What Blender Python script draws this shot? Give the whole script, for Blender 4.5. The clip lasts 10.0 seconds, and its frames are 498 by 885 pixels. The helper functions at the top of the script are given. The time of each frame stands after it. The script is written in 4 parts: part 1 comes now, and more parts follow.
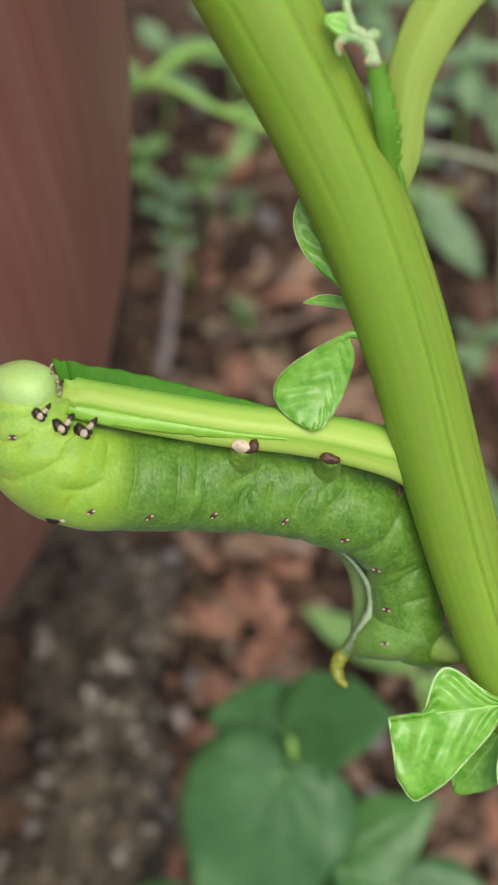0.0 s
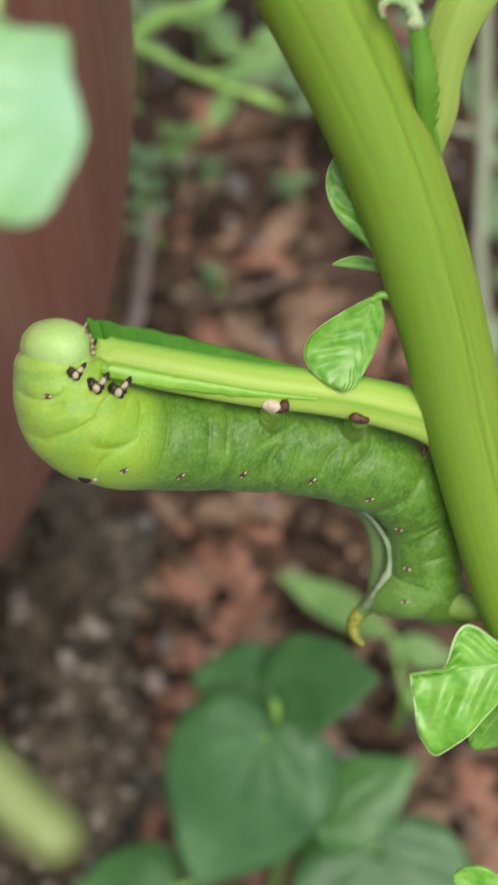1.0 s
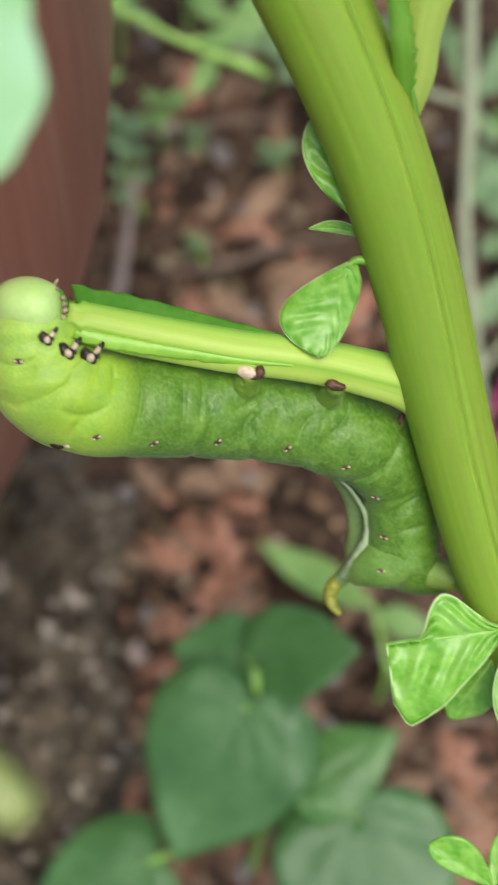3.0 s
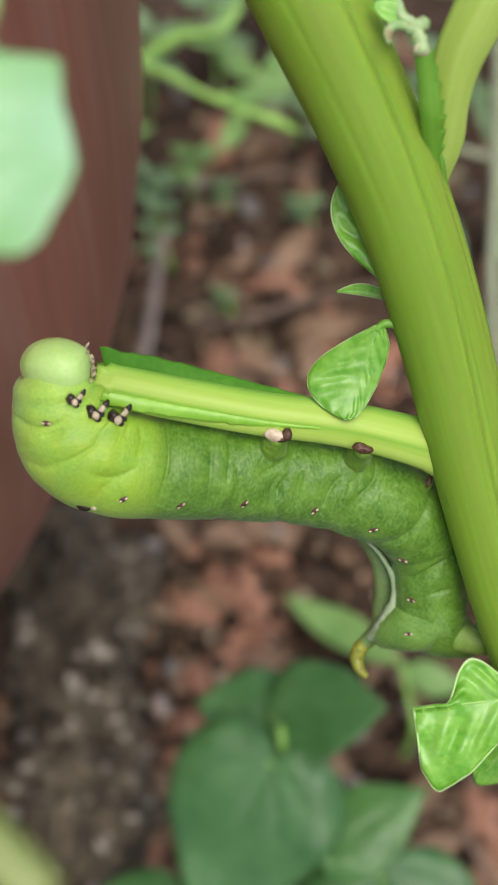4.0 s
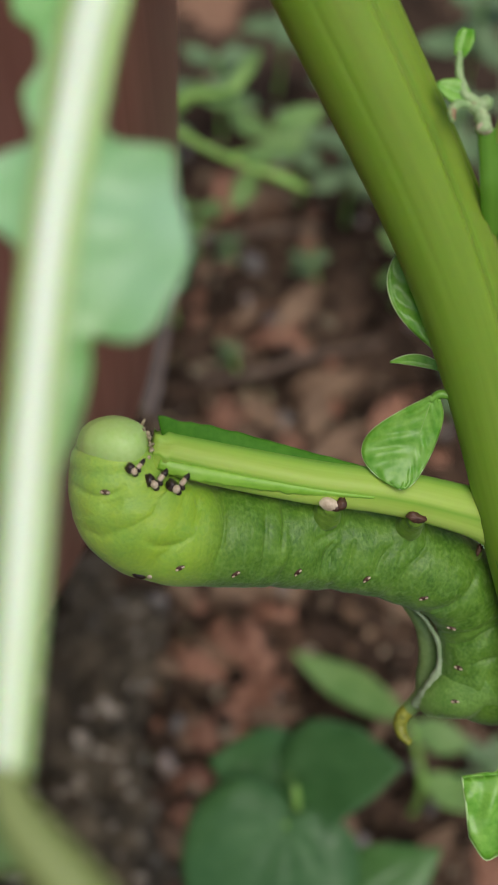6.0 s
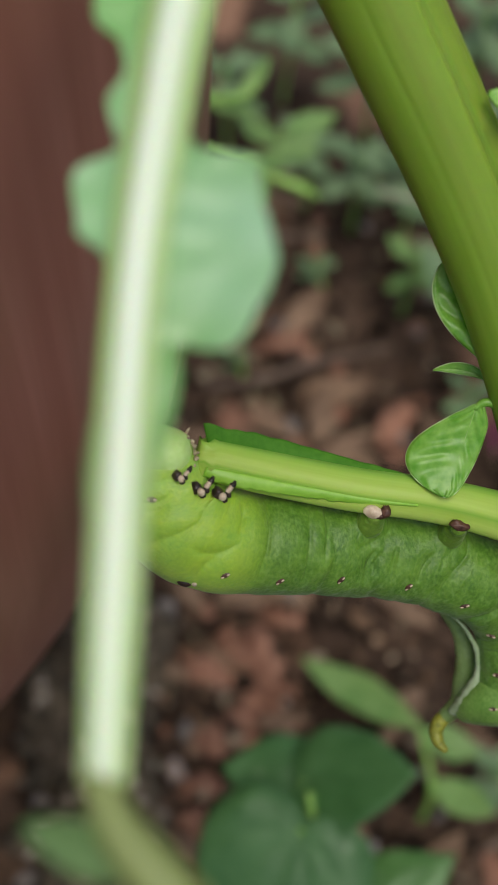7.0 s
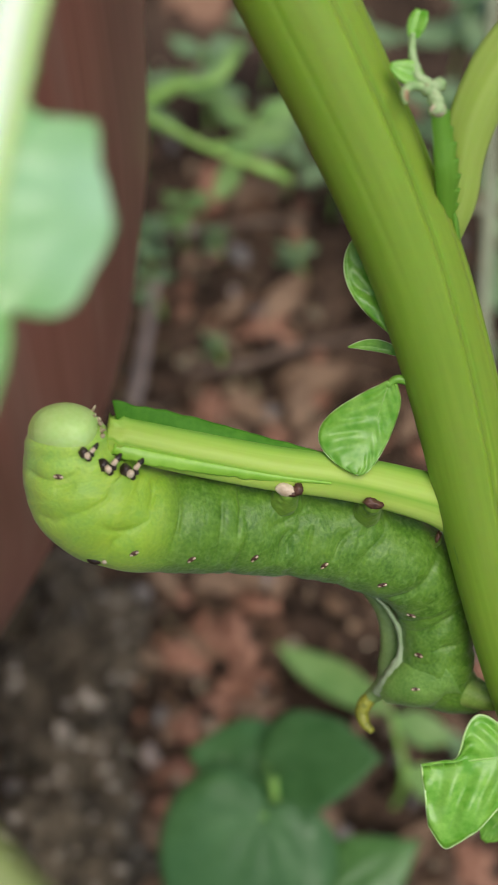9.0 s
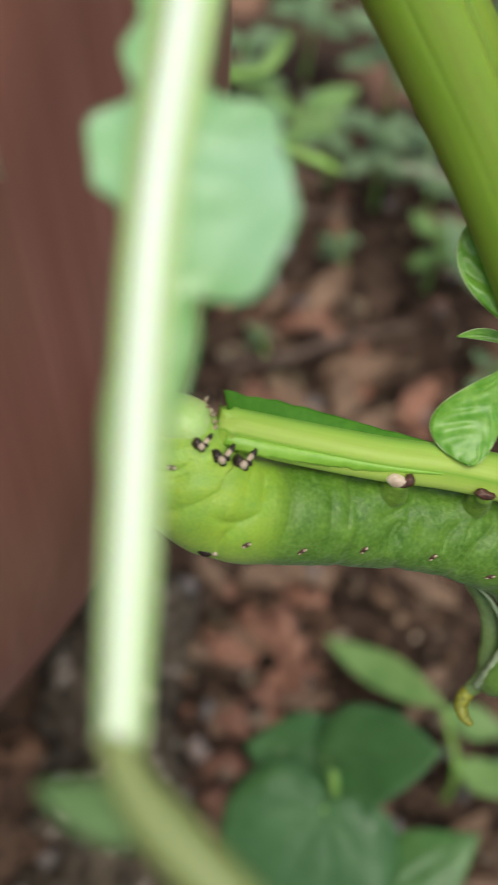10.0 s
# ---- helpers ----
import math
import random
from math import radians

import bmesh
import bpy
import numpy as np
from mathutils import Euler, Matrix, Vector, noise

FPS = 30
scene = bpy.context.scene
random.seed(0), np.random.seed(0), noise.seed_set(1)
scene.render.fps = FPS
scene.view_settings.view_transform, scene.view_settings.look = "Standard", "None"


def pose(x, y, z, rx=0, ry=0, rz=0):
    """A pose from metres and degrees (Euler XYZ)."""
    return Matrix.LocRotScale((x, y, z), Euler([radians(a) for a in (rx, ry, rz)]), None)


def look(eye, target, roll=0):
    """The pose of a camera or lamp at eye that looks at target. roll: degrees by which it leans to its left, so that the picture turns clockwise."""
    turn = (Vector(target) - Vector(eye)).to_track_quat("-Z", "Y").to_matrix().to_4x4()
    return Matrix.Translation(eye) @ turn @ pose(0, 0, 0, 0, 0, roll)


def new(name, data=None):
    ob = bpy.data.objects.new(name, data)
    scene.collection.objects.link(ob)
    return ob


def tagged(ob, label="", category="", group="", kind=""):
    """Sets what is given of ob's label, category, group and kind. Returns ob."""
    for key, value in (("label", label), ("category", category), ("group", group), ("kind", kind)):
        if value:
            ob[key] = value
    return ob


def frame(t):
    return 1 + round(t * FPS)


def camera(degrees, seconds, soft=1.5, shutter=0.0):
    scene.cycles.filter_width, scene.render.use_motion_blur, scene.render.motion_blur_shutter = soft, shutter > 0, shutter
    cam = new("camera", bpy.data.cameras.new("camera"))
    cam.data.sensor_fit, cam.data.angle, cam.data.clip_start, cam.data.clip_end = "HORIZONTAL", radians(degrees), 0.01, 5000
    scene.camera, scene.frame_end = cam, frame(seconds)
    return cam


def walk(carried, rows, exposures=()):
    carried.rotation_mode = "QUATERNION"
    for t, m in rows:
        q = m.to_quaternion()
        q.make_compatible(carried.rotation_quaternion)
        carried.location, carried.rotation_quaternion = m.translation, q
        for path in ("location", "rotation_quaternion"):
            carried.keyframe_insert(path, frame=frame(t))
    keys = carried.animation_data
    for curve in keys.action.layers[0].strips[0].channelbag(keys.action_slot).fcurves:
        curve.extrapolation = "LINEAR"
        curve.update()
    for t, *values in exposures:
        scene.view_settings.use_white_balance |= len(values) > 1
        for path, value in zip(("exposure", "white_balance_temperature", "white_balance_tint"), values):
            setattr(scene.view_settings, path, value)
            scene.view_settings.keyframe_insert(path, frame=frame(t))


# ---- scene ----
# The plant and its caterpillar are laid out in millimetres in a frame of their own:
# x across, y up along the stem, z towards the viewer; the frame leans back 25 degrees from upright-facing.
SPRAY = pose(0, 0, 0.24, 25, 0, 0)
MM = 0.001
cam = camera(19.5, 10.0, shutter=0.5)
cam.data.dof.use_dof = True
cam.data.dof.focus_distance = 0.182
cam.data.dof.aperture_fstop = 26
PATH = [
    (0.0, 12.16, 1.35, 190.49, 1.187, 2.641, -0.145),
    (0.1, 11.99, 1.25, 190.64, 0.982, 2.309, -0.142),
    (0.2, 11.52, 1.00, 191.02, 0.779, 1.774, -0.135),
    (0.3, 10.79, 0.69, 191.49, 0.773, 1.486, -0.125),
    (0.4, 9.83, 0.39, 191.94, 0.884, 1.487, -0.112),
    (0.5, 8.70, 0.19, 192.24, 0.944, 1.522, -0.098),
    (0.6, 7.29, 0.11, 192.46, 0.804, 1.545, -0.089),
    (0.7, 5.58, 0.11, 192.68, 0.672, 1.296, -0.084),
    (0.8, 3.71, 0.13, 192.80, 0.555, 0.868, -0.073),
    (0.9, 1.83, 0.13, 192.73, 0.332, 0.275, -0.048),
    (1.0, 0.08, 0.06, 192.36, 0.009, 0.005, -0.000),
    (1.1, -1.86, -0.18, 190.56, -0.416, -0.381, 0.192),
    (1.2, -2.72, -0.61, 188.39, -0.643, -0.636, 0.346),
    (1.3, -1.34, -1.29, 187.20, -0.676, -0.337, 0.244),
    (1.4, 0.90, -2.05, 186.32, -0.673, -0.256, 0.060),
    (1.5, 2.82, -2.47, 185.96, -1.062, -0.598, -0.064),
    (1.6, 4.19, -2.48, 186.12, -1.311, -0.451, -0.090),
    (1.7, 5.53, -2.32, 186.56, -1.544, -0.488, -0.086),
    (1.8, 6.70, -2.06, 187.14, -1.694, -0.393, -0.065),
    (1.9, 7.61, -1.78, 187.73, -1.623, -0.452, -0.039),
    (2.0, 8.14, -1.53, 188.17, -1.596, -0.639, -0.022),
    (2.2, 7.84, -1.03, 188.68, -1.937, 0.145, -0.013),
    (2.3, 7.22, -0.77, 188.86, -1.953, 0.170, -0.009),
    (2.5, 5.80, -0.42, 189.22, -1.724, -0.705, 0.015),
    (2.7, 4.33, -0.42, 189.63, -1.687, -0.985, 0.084),
    (2.8, 3.49, -0.50, 189.83, -1.605, -0.867, 0.126),
    (3.0, 1.80, -0.70, 190.19, -1.065, -0.448, 0.188),
    (3.2, 0.08, -0.98, 190.35, -0.479, -0.240, 0.121),
    (4.3, 2.16, 1.91, 189.58, 1.343, 0.753, 0.634),
    (4.4, 1.67, 1.36, 188.69, 1.636, 0.739, 0.645),
    (4.5, 0.77, 0.84, 187.83, 1.864, 0.720, 0.635),
    (4.6, -0.05, 1.18, 187.78, 1.858, 1.249, 0.633),
    (4.7, -0.94, 1.73, 187.89, 1.961, 1.482, 0.630),
    (4.8, -1.81, 2.35, 188.10, 2.014, 1.518, 0.627),
    (5.0, -3.18, 3.34, 188.60, 1.941, 0.494, 0.625),
    (5.1, -3.48, 3.56, 188.86, 1.770, 0.434, 0.626),
    (5.2, -3.55, 3.67, 189.18, 1.669, 0.436, 0.627),
    (5.3, -3.55, 3.72, 189.52, 1.782, 0.556, 0.630),
    (5.4, -3.63, 3.74, 189.83, 2.049, 0.445, 0.637),
    (5.5, -3.97, 3.78, 190.09, 2.230, 0.177, 0.650),
    (5.7, -5.41, 3.91, 190.44, 2.104, 0.004, 0.703),
    (5.8, -6.34, 3.96, 190.57, 2.109, -0.030, 0.737),
    (5.9, -7.34, 4.00, 190.68, 2.320, -0.151, 0.768),
    (6.0, -8.35, 4.03, 190.79, 2.574, -0.443, 0.791),
    (6.1, -9.73, 4.00, 190.87, 2.714, -0.675, 0.779),
    (6.2, -10.92, 3.96, 190.89, 2.812, -0.724, 0.768),
    (7.3, -16.21, 4.30, 190.55, 2.743, -1.533, 1.034),
    (7.4, -16.15, 3.30, 190.69, 2.842, -1.697, 1.042),
    (7.5, -15.64, 2.25, 190.93, 2.988, -1.734, 1.033),
    (7.6, -15.07, 2.10, 191.21, 3.045, -1.552, 1.014),
    (7.7, -14.46, 2.12, 191.54, 3.092, -1.464, 0.990),
    (7.8, -13.81, 2.24, 191.86, 3.121, -1.575, 0.965),
    (7.9, -13.13, 2.41, 192.06, 3.004, -1.588, 0.943),
    (8.0, -12.42, 2.57, 192.08, 2.851, -1.659, 0.925),
    (8.1, -11.70, 2.76, 191.82, 2.779, -1.519, 0.913),
    (8.3, -10.20, 3.28, 190.77, 2.716, -1.318, 0.900),
    (8.4, -9.37, 3.50, 190.24, 2.676, -1.221, 0.897),
    (8.5, -8.43, 3.59, 189.88, 2.578, -1.295, 0.896),
    (8.6, -7.28, 3.54, 189.77, 2.425, -1.202, 0.898),
    (8.7, -5.93, 3.39, 189.81, 2.344, -1.040, 0.903),
    (8.8, -4.56, 3.17, 189.90, 2.320, -0.734, 0.910),
    (9.0, -2.48, 2.73, 189.78, 2.443, -0.310, 0.919),
    (9.1, -1.80, 2.52, 189.36, 2.322, -0.345, 0.918),
    (9.2, -1.20, 2.28, 188.75, 2.193, -0.266, 0.916),
    (9.3, -0.88, 2.04, 188.07, 2.141, -0.038, 0.912),
    (9.4, -1.06, 1.85, 187.49, 2.182, 0.350, 0.907),
    (9.5, -1.95, 1.75, 187.12, 2.200, 0.621, 0.900),
    (9.6, -4.21, 1.77, 187.05, 2.320, 0.711, 0.890),
    (9.7, -7.70, 1.90, 187.17, 2.334, 0.298, 0.876),
    (9.8, -11.42, 2.06, 187.39, 2.266, -0.280, 0.862),
    (9.9, -14.38, 2.20, 187.60, 2.169, -0.415, 0.850),
    (10.0, -15.59, 2.26, 187.69, 2.182, -0.184, 0.846),
]
walk(cam, [(t, SPRAY @ pose(x * MM, y * MM, z * MM, rx, ry, rz)) for t, x, y, z, rx, ry, rz in PATH],
     exposures=((0.0, 0.15), (1.0, 0.15), (1.5, 0.08), (2.0, 0.18), (2.5, 0.2), (3.0, 0.27), (4.5, -0.02), (5.5, -0.46), (7.5, -0.5), (8.0, -0.42), (9.0, -0.17), (9.5, 0.0), (10.0, -0.15)))

# ---- light: open shade under a bright sky ----
world = bpy.data.worlds.new("sky")
scene.world = world
world.use_nodes = True
wt = world.node_tree
sky = wt.nodes.new("ShaderNodeTexSky")
sky.sky_type = "NISHITA"
sky.sun_disc = False
sky.sun_elevation, sky.sun_rotation = radians(74), radians(142)
sky.dust_density = 3.0
wt.nodes["Background"].inputs["Strength"].default_value = 0.13
wt.links.new(sky.outputs["Color"], wt.nodes["Background"].inputs["Color"])
sun = new("sun", bpy.data.lights.new("sun", "SUN"))
sun.data.energy, sun.data.angle, sun.data.color = 2.3, radians(40), (1.0, 0.96, 0.9)
sun.matrix_world = look((0.35, -0.45, 2.0), (0, 0, 0))


# ---- materials ----
def mat(name, low, high, scale=60, rough=0.5, bump=0.2, fine=600, sss=0.0, through_light=0.0, spots=None, stretch=None, coat=0.0, spec=0.5, along=False, toward=None, pieces=None, vary=True, sheen=0.0, bands=None, spot_soft=0.08, dorsal=None, depth=0.0006):
    """Two colours mixed by coarse and fine noise, with fine relief; through_light: share of light let through a leaf."""
    m = bpy.data.materials.new(name)
    m.use_nodes = True
    nt = m.node_tree
    n, l = nt.nodes, nt.links
    b = n["Principled BSDF"]
    tc = n.new("ShaderNodeTexCoord")
    vec = tc.outputs["UV"] if along else tc.outputs["Object"]
    if stretch:
        mp = n.new("ShaderNodeMapping")
        mp.inputs["Scale"].default_value = stretch
        l.new(vec, mp.inputs["Vector"])
        vec = mp.outputs["Vector"]
    n1, n2 = n.new("ShaderNodeTexNoise"), n.new("ShaderNodeTexNoise")
    n1.inputs["Scale"].default_value, n1.inputs["Detail"].default_value = scale, 4
    n2.inputs["Scale"].default_value, n2.inputs["Detail"].default_value = fine, 3
    l.new(vec, n1.inputs["Vector"])
    l.new(vec, n2.inputs["Vector"])
    add = n.new("ShaderNodeMath")
    add.operation = "MULTIPLY_ADD"
    add.inputs[1].default_value = 0.45
    l.new(n2.outputs["Fac"], add.inputs[0])
    mul = n.new("ShaderNodeMath")
    mul.operation = "MULTIPLY"
    mul.inputs[1].default_value = 0.6
    l.new(n1.outputs["Fac"], mul.inputs[0])
    l.new(mul.outputs[0], add.inputs[2])
    ramp = n.new("ShaderNodeValToRGB")
    ramp.color_ramp.elements[0].position, ramp.color_ramp.elements[1].position = 0.36, 0.68
    ramp.color_ramp.elements[0].color, ramp.color_ramp.elements[1].color = (*low, 1), (*high, 1)
    l.new(add.outputs[0], ramp.inputs["Fac"])
    col = ramp.outputs["Color"]
    info = n.new("ShaderNodeObjectInfo")
    hsv = n.new("ShaderNodeHueSaturation")
    val = n.new("ShaderNodeMapRange")
    val.inputs["To Min"].default_value, val.inputs["To Max"].default_value = (0.88, 1.12) if vary else (1.0, 1.0)
    l.new(info.outputs["Random"], val.inputs["Value"])
    l.new(val.outputs["Result"], hsv.inputs["Value"])
    l.new(col, hsv.inputs["Color"])
    col = hsv.outputs["Color"]
    if spots:
        colour, size, amount = spots
        vo = n.new("ShaderNodeTexNoise")
        vo.inputs["Scale"].default_value, vo.inputs["Detail"].default_value = size, 2
        l.new(vec, vo.inputs["Vector"])
        st = n.new("ShaderNodeMapRange")
        st.inputs["From Min"].default_value, st.inputs["From Max"].default_value = amount, amount + spot_soft
        l.new(vo.outputs["Fac"], st.inputs["Value"])
        mx = n.new("ShaderNodeMix")
        mx.data_type = "RGBA"
        mx.inputs["B"].default_value = (*colour, 1)
        l.new(st.outputs["Result"], mx.inputs["Factor"])
        l.new(col, mx.inputs["A"])
        col = mx.outputs["Result"]
    if toward:
        # pigment that changes along the body, in metres of its length
        for colour, s0, s1 in toward:
            sx = n.new("ShaderNodeSeparateXYZ")
            l.new(tc.outputs["UV"], sx.inputs[0])
            wob = n.new("ShaderNodeMath")
            wob.operation = "MULTIPLY_ADD"
            wob.inputs[1].default_value = 0.006
            l.new(n1.outputs["Fac"], wob.inputs[0])
            l.new(sx.outputs["X"], wob.inputs[2])
            st = n.new("ShaderNodeMapRange")
            st.interpolation_type = "SMOOTHSTEP"
            st.inputs["From Min"].default_value, st.inputs["From Max"].default_value = s0, s1
            l.new(wob.outputs[0], st.inputs["Value"])
            mx = n.new("ShaderNodeMix")
            mx.data_type = "RGBA"
            r2 = n.new("ShaderNodeValToRGB")
            r2.color_ramp.elements[0].position, r2.color_ramp.elements[1].position = 0.36, 0.68
            r2.color_ramp.elements[0].color = (colour[0] * 0.74, colour[1] * 0.86, colour[2] * 0.95, 1)
            r2.color_ramp.elements[1].color = (colour[0] * 1.2, colour[1] * 1.1, colour[2] * 1.0, 1)
            l.new(add.outputs[0], r2.inputs["Fac"])
            l.new(r2.outputs["Color"], mx.inputs["A"])
            l.new(st.outputs["Result"], mx.inputs["Factor"])
            l.new(col, mx.inputs["B"])
            col = mx.outputs["Result"]
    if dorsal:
        # paler, bluer tint towards the back, round the body
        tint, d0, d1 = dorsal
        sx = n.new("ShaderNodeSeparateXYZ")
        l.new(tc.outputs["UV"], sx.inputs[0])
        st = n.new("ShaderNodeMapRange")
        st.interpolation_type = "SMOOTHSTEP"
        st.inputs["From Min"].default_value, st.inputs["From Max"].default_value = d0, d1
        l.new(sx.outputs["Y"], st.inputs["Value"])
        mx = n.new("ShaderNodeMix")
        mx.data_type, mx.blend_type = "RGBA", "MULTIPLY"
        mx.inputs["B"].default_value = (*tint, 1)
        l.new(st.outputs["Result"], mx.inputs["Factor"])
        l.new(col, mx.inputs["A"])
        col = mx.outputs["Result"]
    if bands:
        # lengthwise bands of colour round a stalk of the given girth
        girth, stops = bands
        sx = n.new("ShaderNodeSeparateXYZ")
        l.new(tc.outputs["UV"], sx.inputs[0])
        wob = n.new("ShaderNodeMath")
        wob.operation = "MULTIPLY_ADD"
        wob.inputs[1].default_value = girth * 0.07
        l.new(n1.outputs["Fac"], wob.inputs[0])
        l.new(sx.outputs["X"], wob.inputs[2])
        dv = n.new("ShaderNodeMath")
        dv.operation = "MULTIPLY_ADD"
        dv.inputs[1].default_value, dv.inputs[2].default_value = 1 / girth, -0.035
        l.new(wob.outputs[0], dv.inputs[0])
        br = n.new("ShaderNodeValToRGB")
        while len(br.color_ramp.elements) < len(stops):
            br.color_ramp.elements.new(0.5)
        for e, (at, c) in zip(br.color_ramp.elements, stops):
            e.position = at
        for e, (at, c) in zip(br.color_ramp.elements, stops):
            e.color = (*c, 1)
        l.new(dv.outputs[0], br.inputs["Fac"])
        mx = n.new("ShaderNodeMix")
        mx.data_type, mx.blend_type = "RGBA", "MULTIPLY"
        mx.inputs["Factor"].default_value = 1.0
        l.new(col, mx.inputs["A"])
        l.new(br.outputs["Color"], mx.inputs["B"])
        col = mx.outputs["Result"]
    if pieces:
        # each crumb its own tone
        geo = n.new("ShaderNodeNewGeometry")
        pr = n.new("ShaderNodeValToRGB")
        while len(pr.color_ramp.elements) < len(pieces):
            pr.color_ramp.elements.new(0.5)
        for e, (at, c) in zip(pr.color_ramp.elements, pieces):
            e.position = at
        for e, (at, c) in zip(pr.color_ramp.elements, pieces):
            e.color = (*c, 1)
        l.new(geo.outputs["Random Per Island"], pr.inputs["Fac"])
        mx = n.new("ShaderNodeMix")
        mx.data_type, mx.blend_type = "RGBA", "MULTIPLY"
        mx.inputs["Factor"].default_value = 1.0
        l.new(pr.outputs["Color"], mx.inputs["A"])
        l.new(col, mx.inputs["B"])
        col = mx.outputs["Result"]
    l.new(col, b.inputs["Base Color"])
    b.inputs["Roughness"].default_value = rough
    b.inputs["Specular IOR Level"].default_value = spec
    if sss:
        b.inputs["Subsurface Weight"].default_value = sss
        b.inputs["Subsurface Radius"].default_value = (0.6, 1.0, 0.25)
        b.inputs["Subsurface Scale"].default_value = depth
    if sheen:
        b.inputs["Sheen Weight"].default_value, b.inputs["Sheen Roughness"].default_value = sheen, 0.35
    if coat:
        b.inputs["Coat Weight"].default_value, b.inputs["Coat Roughness"].default_value = coat, 0.25
    if bump:
        bp = n.new("ShaderNodeBump")
        bp.inputs["Strength"].default_value, bp.inputs["Distance"].default_value = bump, 0.0006
        l.new(add.outputs[0], bp.inputs["Height"])
        l.new(bp.outputs["Normal"], b.inputs["Normal"])
    if through_light:
        tr = n.new("ShaderNodeBsdfTranslucent")
        l.new(col, tr.inputs["Color"])
        ms = n.new("ShaderNodeMixShader")
        ms.inputs["Fac"].default_value = through_light
        l.new(b.outputs[0], ms.inputs[1])
        l.new(tr.outputs[0], ms.inputs[2])
        l.new(ms.outputs[0], n["Material Output"].inputs["Surface"])
    return m


# the 0.27 band paints a sky-lit bright rim along one stem edge
STEM = mat("stem_skin", (0.232, 0.37, 0.036), (0.288, 0.44, 0.054), 260, 0.42, 0.04, 1300, sss=0.8, depth=0.0028, stretch=(1, 0.05, 1), along=True, spec=0.25, spots=((0.232, 0.3, 0.05), 260, 0.52), spot_soft=0.3, bands=(0.0353, ((0.0, (1, 1, 1)), (0.27, (1.1, 1.1, 0.95)), (0.33, (0.98, 1, 0.95)), (0.42, (0.98, 0.96, 0.95)), (0.452, (0.97, 0.95, 0.92)), (0.46, (0.8, 0.88, 0.66)), (0.472, (1, 1, 0.97)), (0.56, (0.97, 1, 0.9)), (0.68, (0.9, 1, 0.8)))))
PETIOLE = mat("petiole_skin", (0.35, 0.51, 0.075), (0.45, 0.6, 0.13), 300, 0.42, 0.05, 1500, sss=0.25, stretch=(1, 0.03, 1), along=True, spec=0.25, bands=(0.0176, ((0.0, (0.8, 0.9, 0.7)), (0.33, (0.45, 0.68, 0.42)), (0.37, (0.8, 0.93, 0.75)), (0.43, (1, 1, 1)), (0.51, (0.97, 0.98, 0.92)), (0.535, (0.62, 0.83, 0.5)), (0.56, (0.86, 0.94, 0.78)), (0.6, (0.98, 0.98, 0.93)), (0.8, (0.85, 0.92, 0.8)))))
BLADE = mat("young_leaf", (0.15, 0.46, 0.028), (0.33, 0.65, 0.095), 420, 0.34, 0.2, 1100, through_light=0.3, spec=0.45, coat=0.3, spots=((0.38, 0.69, 0.17), 240, 0.56), spot_soft=0.25)
LEAF_EDGE = mat("pale_leaf_edge", (0.4, 0.62, 0.2), (0.55, 0.75, 0.34), 300, 0.4, 0.1, 900, sss=0.2)
SHOOT = mat("shoot_skin", (0.085, 0.25, 0.013), (0.17, 0.37, 0.036), 420, 0.4, 0.2, 1500, sss=0.2, stretch=(1, 0.05, 1), along=True)
SHOOT_LEAF = mat("blade_edge", (0.2, 0.45, 0.03), (0.3, 0.55, 0.06), 200, 0.4, 0.2, 900, vary=False)
SIDE_VEIN = mat("side_vein_skin", (0.16, 0.44, 0.04), (0.28, 0.57, 0.1), 200, 0.4, 0.2, 900, vary=False)
STALK_UP = mat("upper_stalk_skin", (0.32, 0.45, 0.07), (0.42, 0.55, 0.13), 300, 0.42, 0.08, 1500, sss=0.25, stretch=(1, 0.03, 1), along=True, spec=0.25)
BLADE_DARK = mat("leaf_blade", (0.05, 0.2, 0.01), (0.1, 0.3, 0.022), 120, 0.62, 0.25, 900, through_light=0.15, spec=0.2)
# the pale spots are whitish highlights painted into the stalk's colour
OLIVE = mat("olive_stalk", (0.16, 0.21, 0.05), (0.29, 0.34, 0.11), 300, 0.36, 0.1, 900, stretch=(1, 0.05, 1), along=True, spots=((0.4, 0.47, 0.28), 160, 0.6))
NEAR_SMALL = mat("dull_blade", (0.13, 0.26, 0.07), (0.22, 0.36, 0.12), 120, 0.5, 0.2, 900, through_light=0.2)
VEIN = mat("leaf_vein", (0.26, 0.5, 0.08), (0.36, 0.6, 0.15), 200, 0.4, 0.1, 900, sss=0.2)
PALE_RIB = mat("pale_midrib", (0.72, 0.88, 0.56), (0.84, 0.94, 0.74), 300, 0.22, 0.1, 900, sss=0.3, stretch=(1, 0.06, 1), along=True, spots=((0.58, 0.78, 0.4), 220, 0.6), spot_soft=0.15)
NEAR_BLADE = mat("near_blade", (0.27, 0.57, 0.16), (0.38, 0.69, 0.26), 90, 0.28, 0.12, 700, through_light=0.3, coat=0.45, spots=((0.47, 0.77, 0.45), 60, 0.44), spot_soft=0.3)
NEAR_EDGE = mat("near_rib_flank", (0.44, 0.66, 0.19), (0.62, 0.8, 0.39), 260, 0.35, 0.1, 900, sss=0.2, stretch=(1, 0.06, 1), along=True, spots=((0.32, 0.53, 0.11), 90, 0.6), spot_soft=0.15)
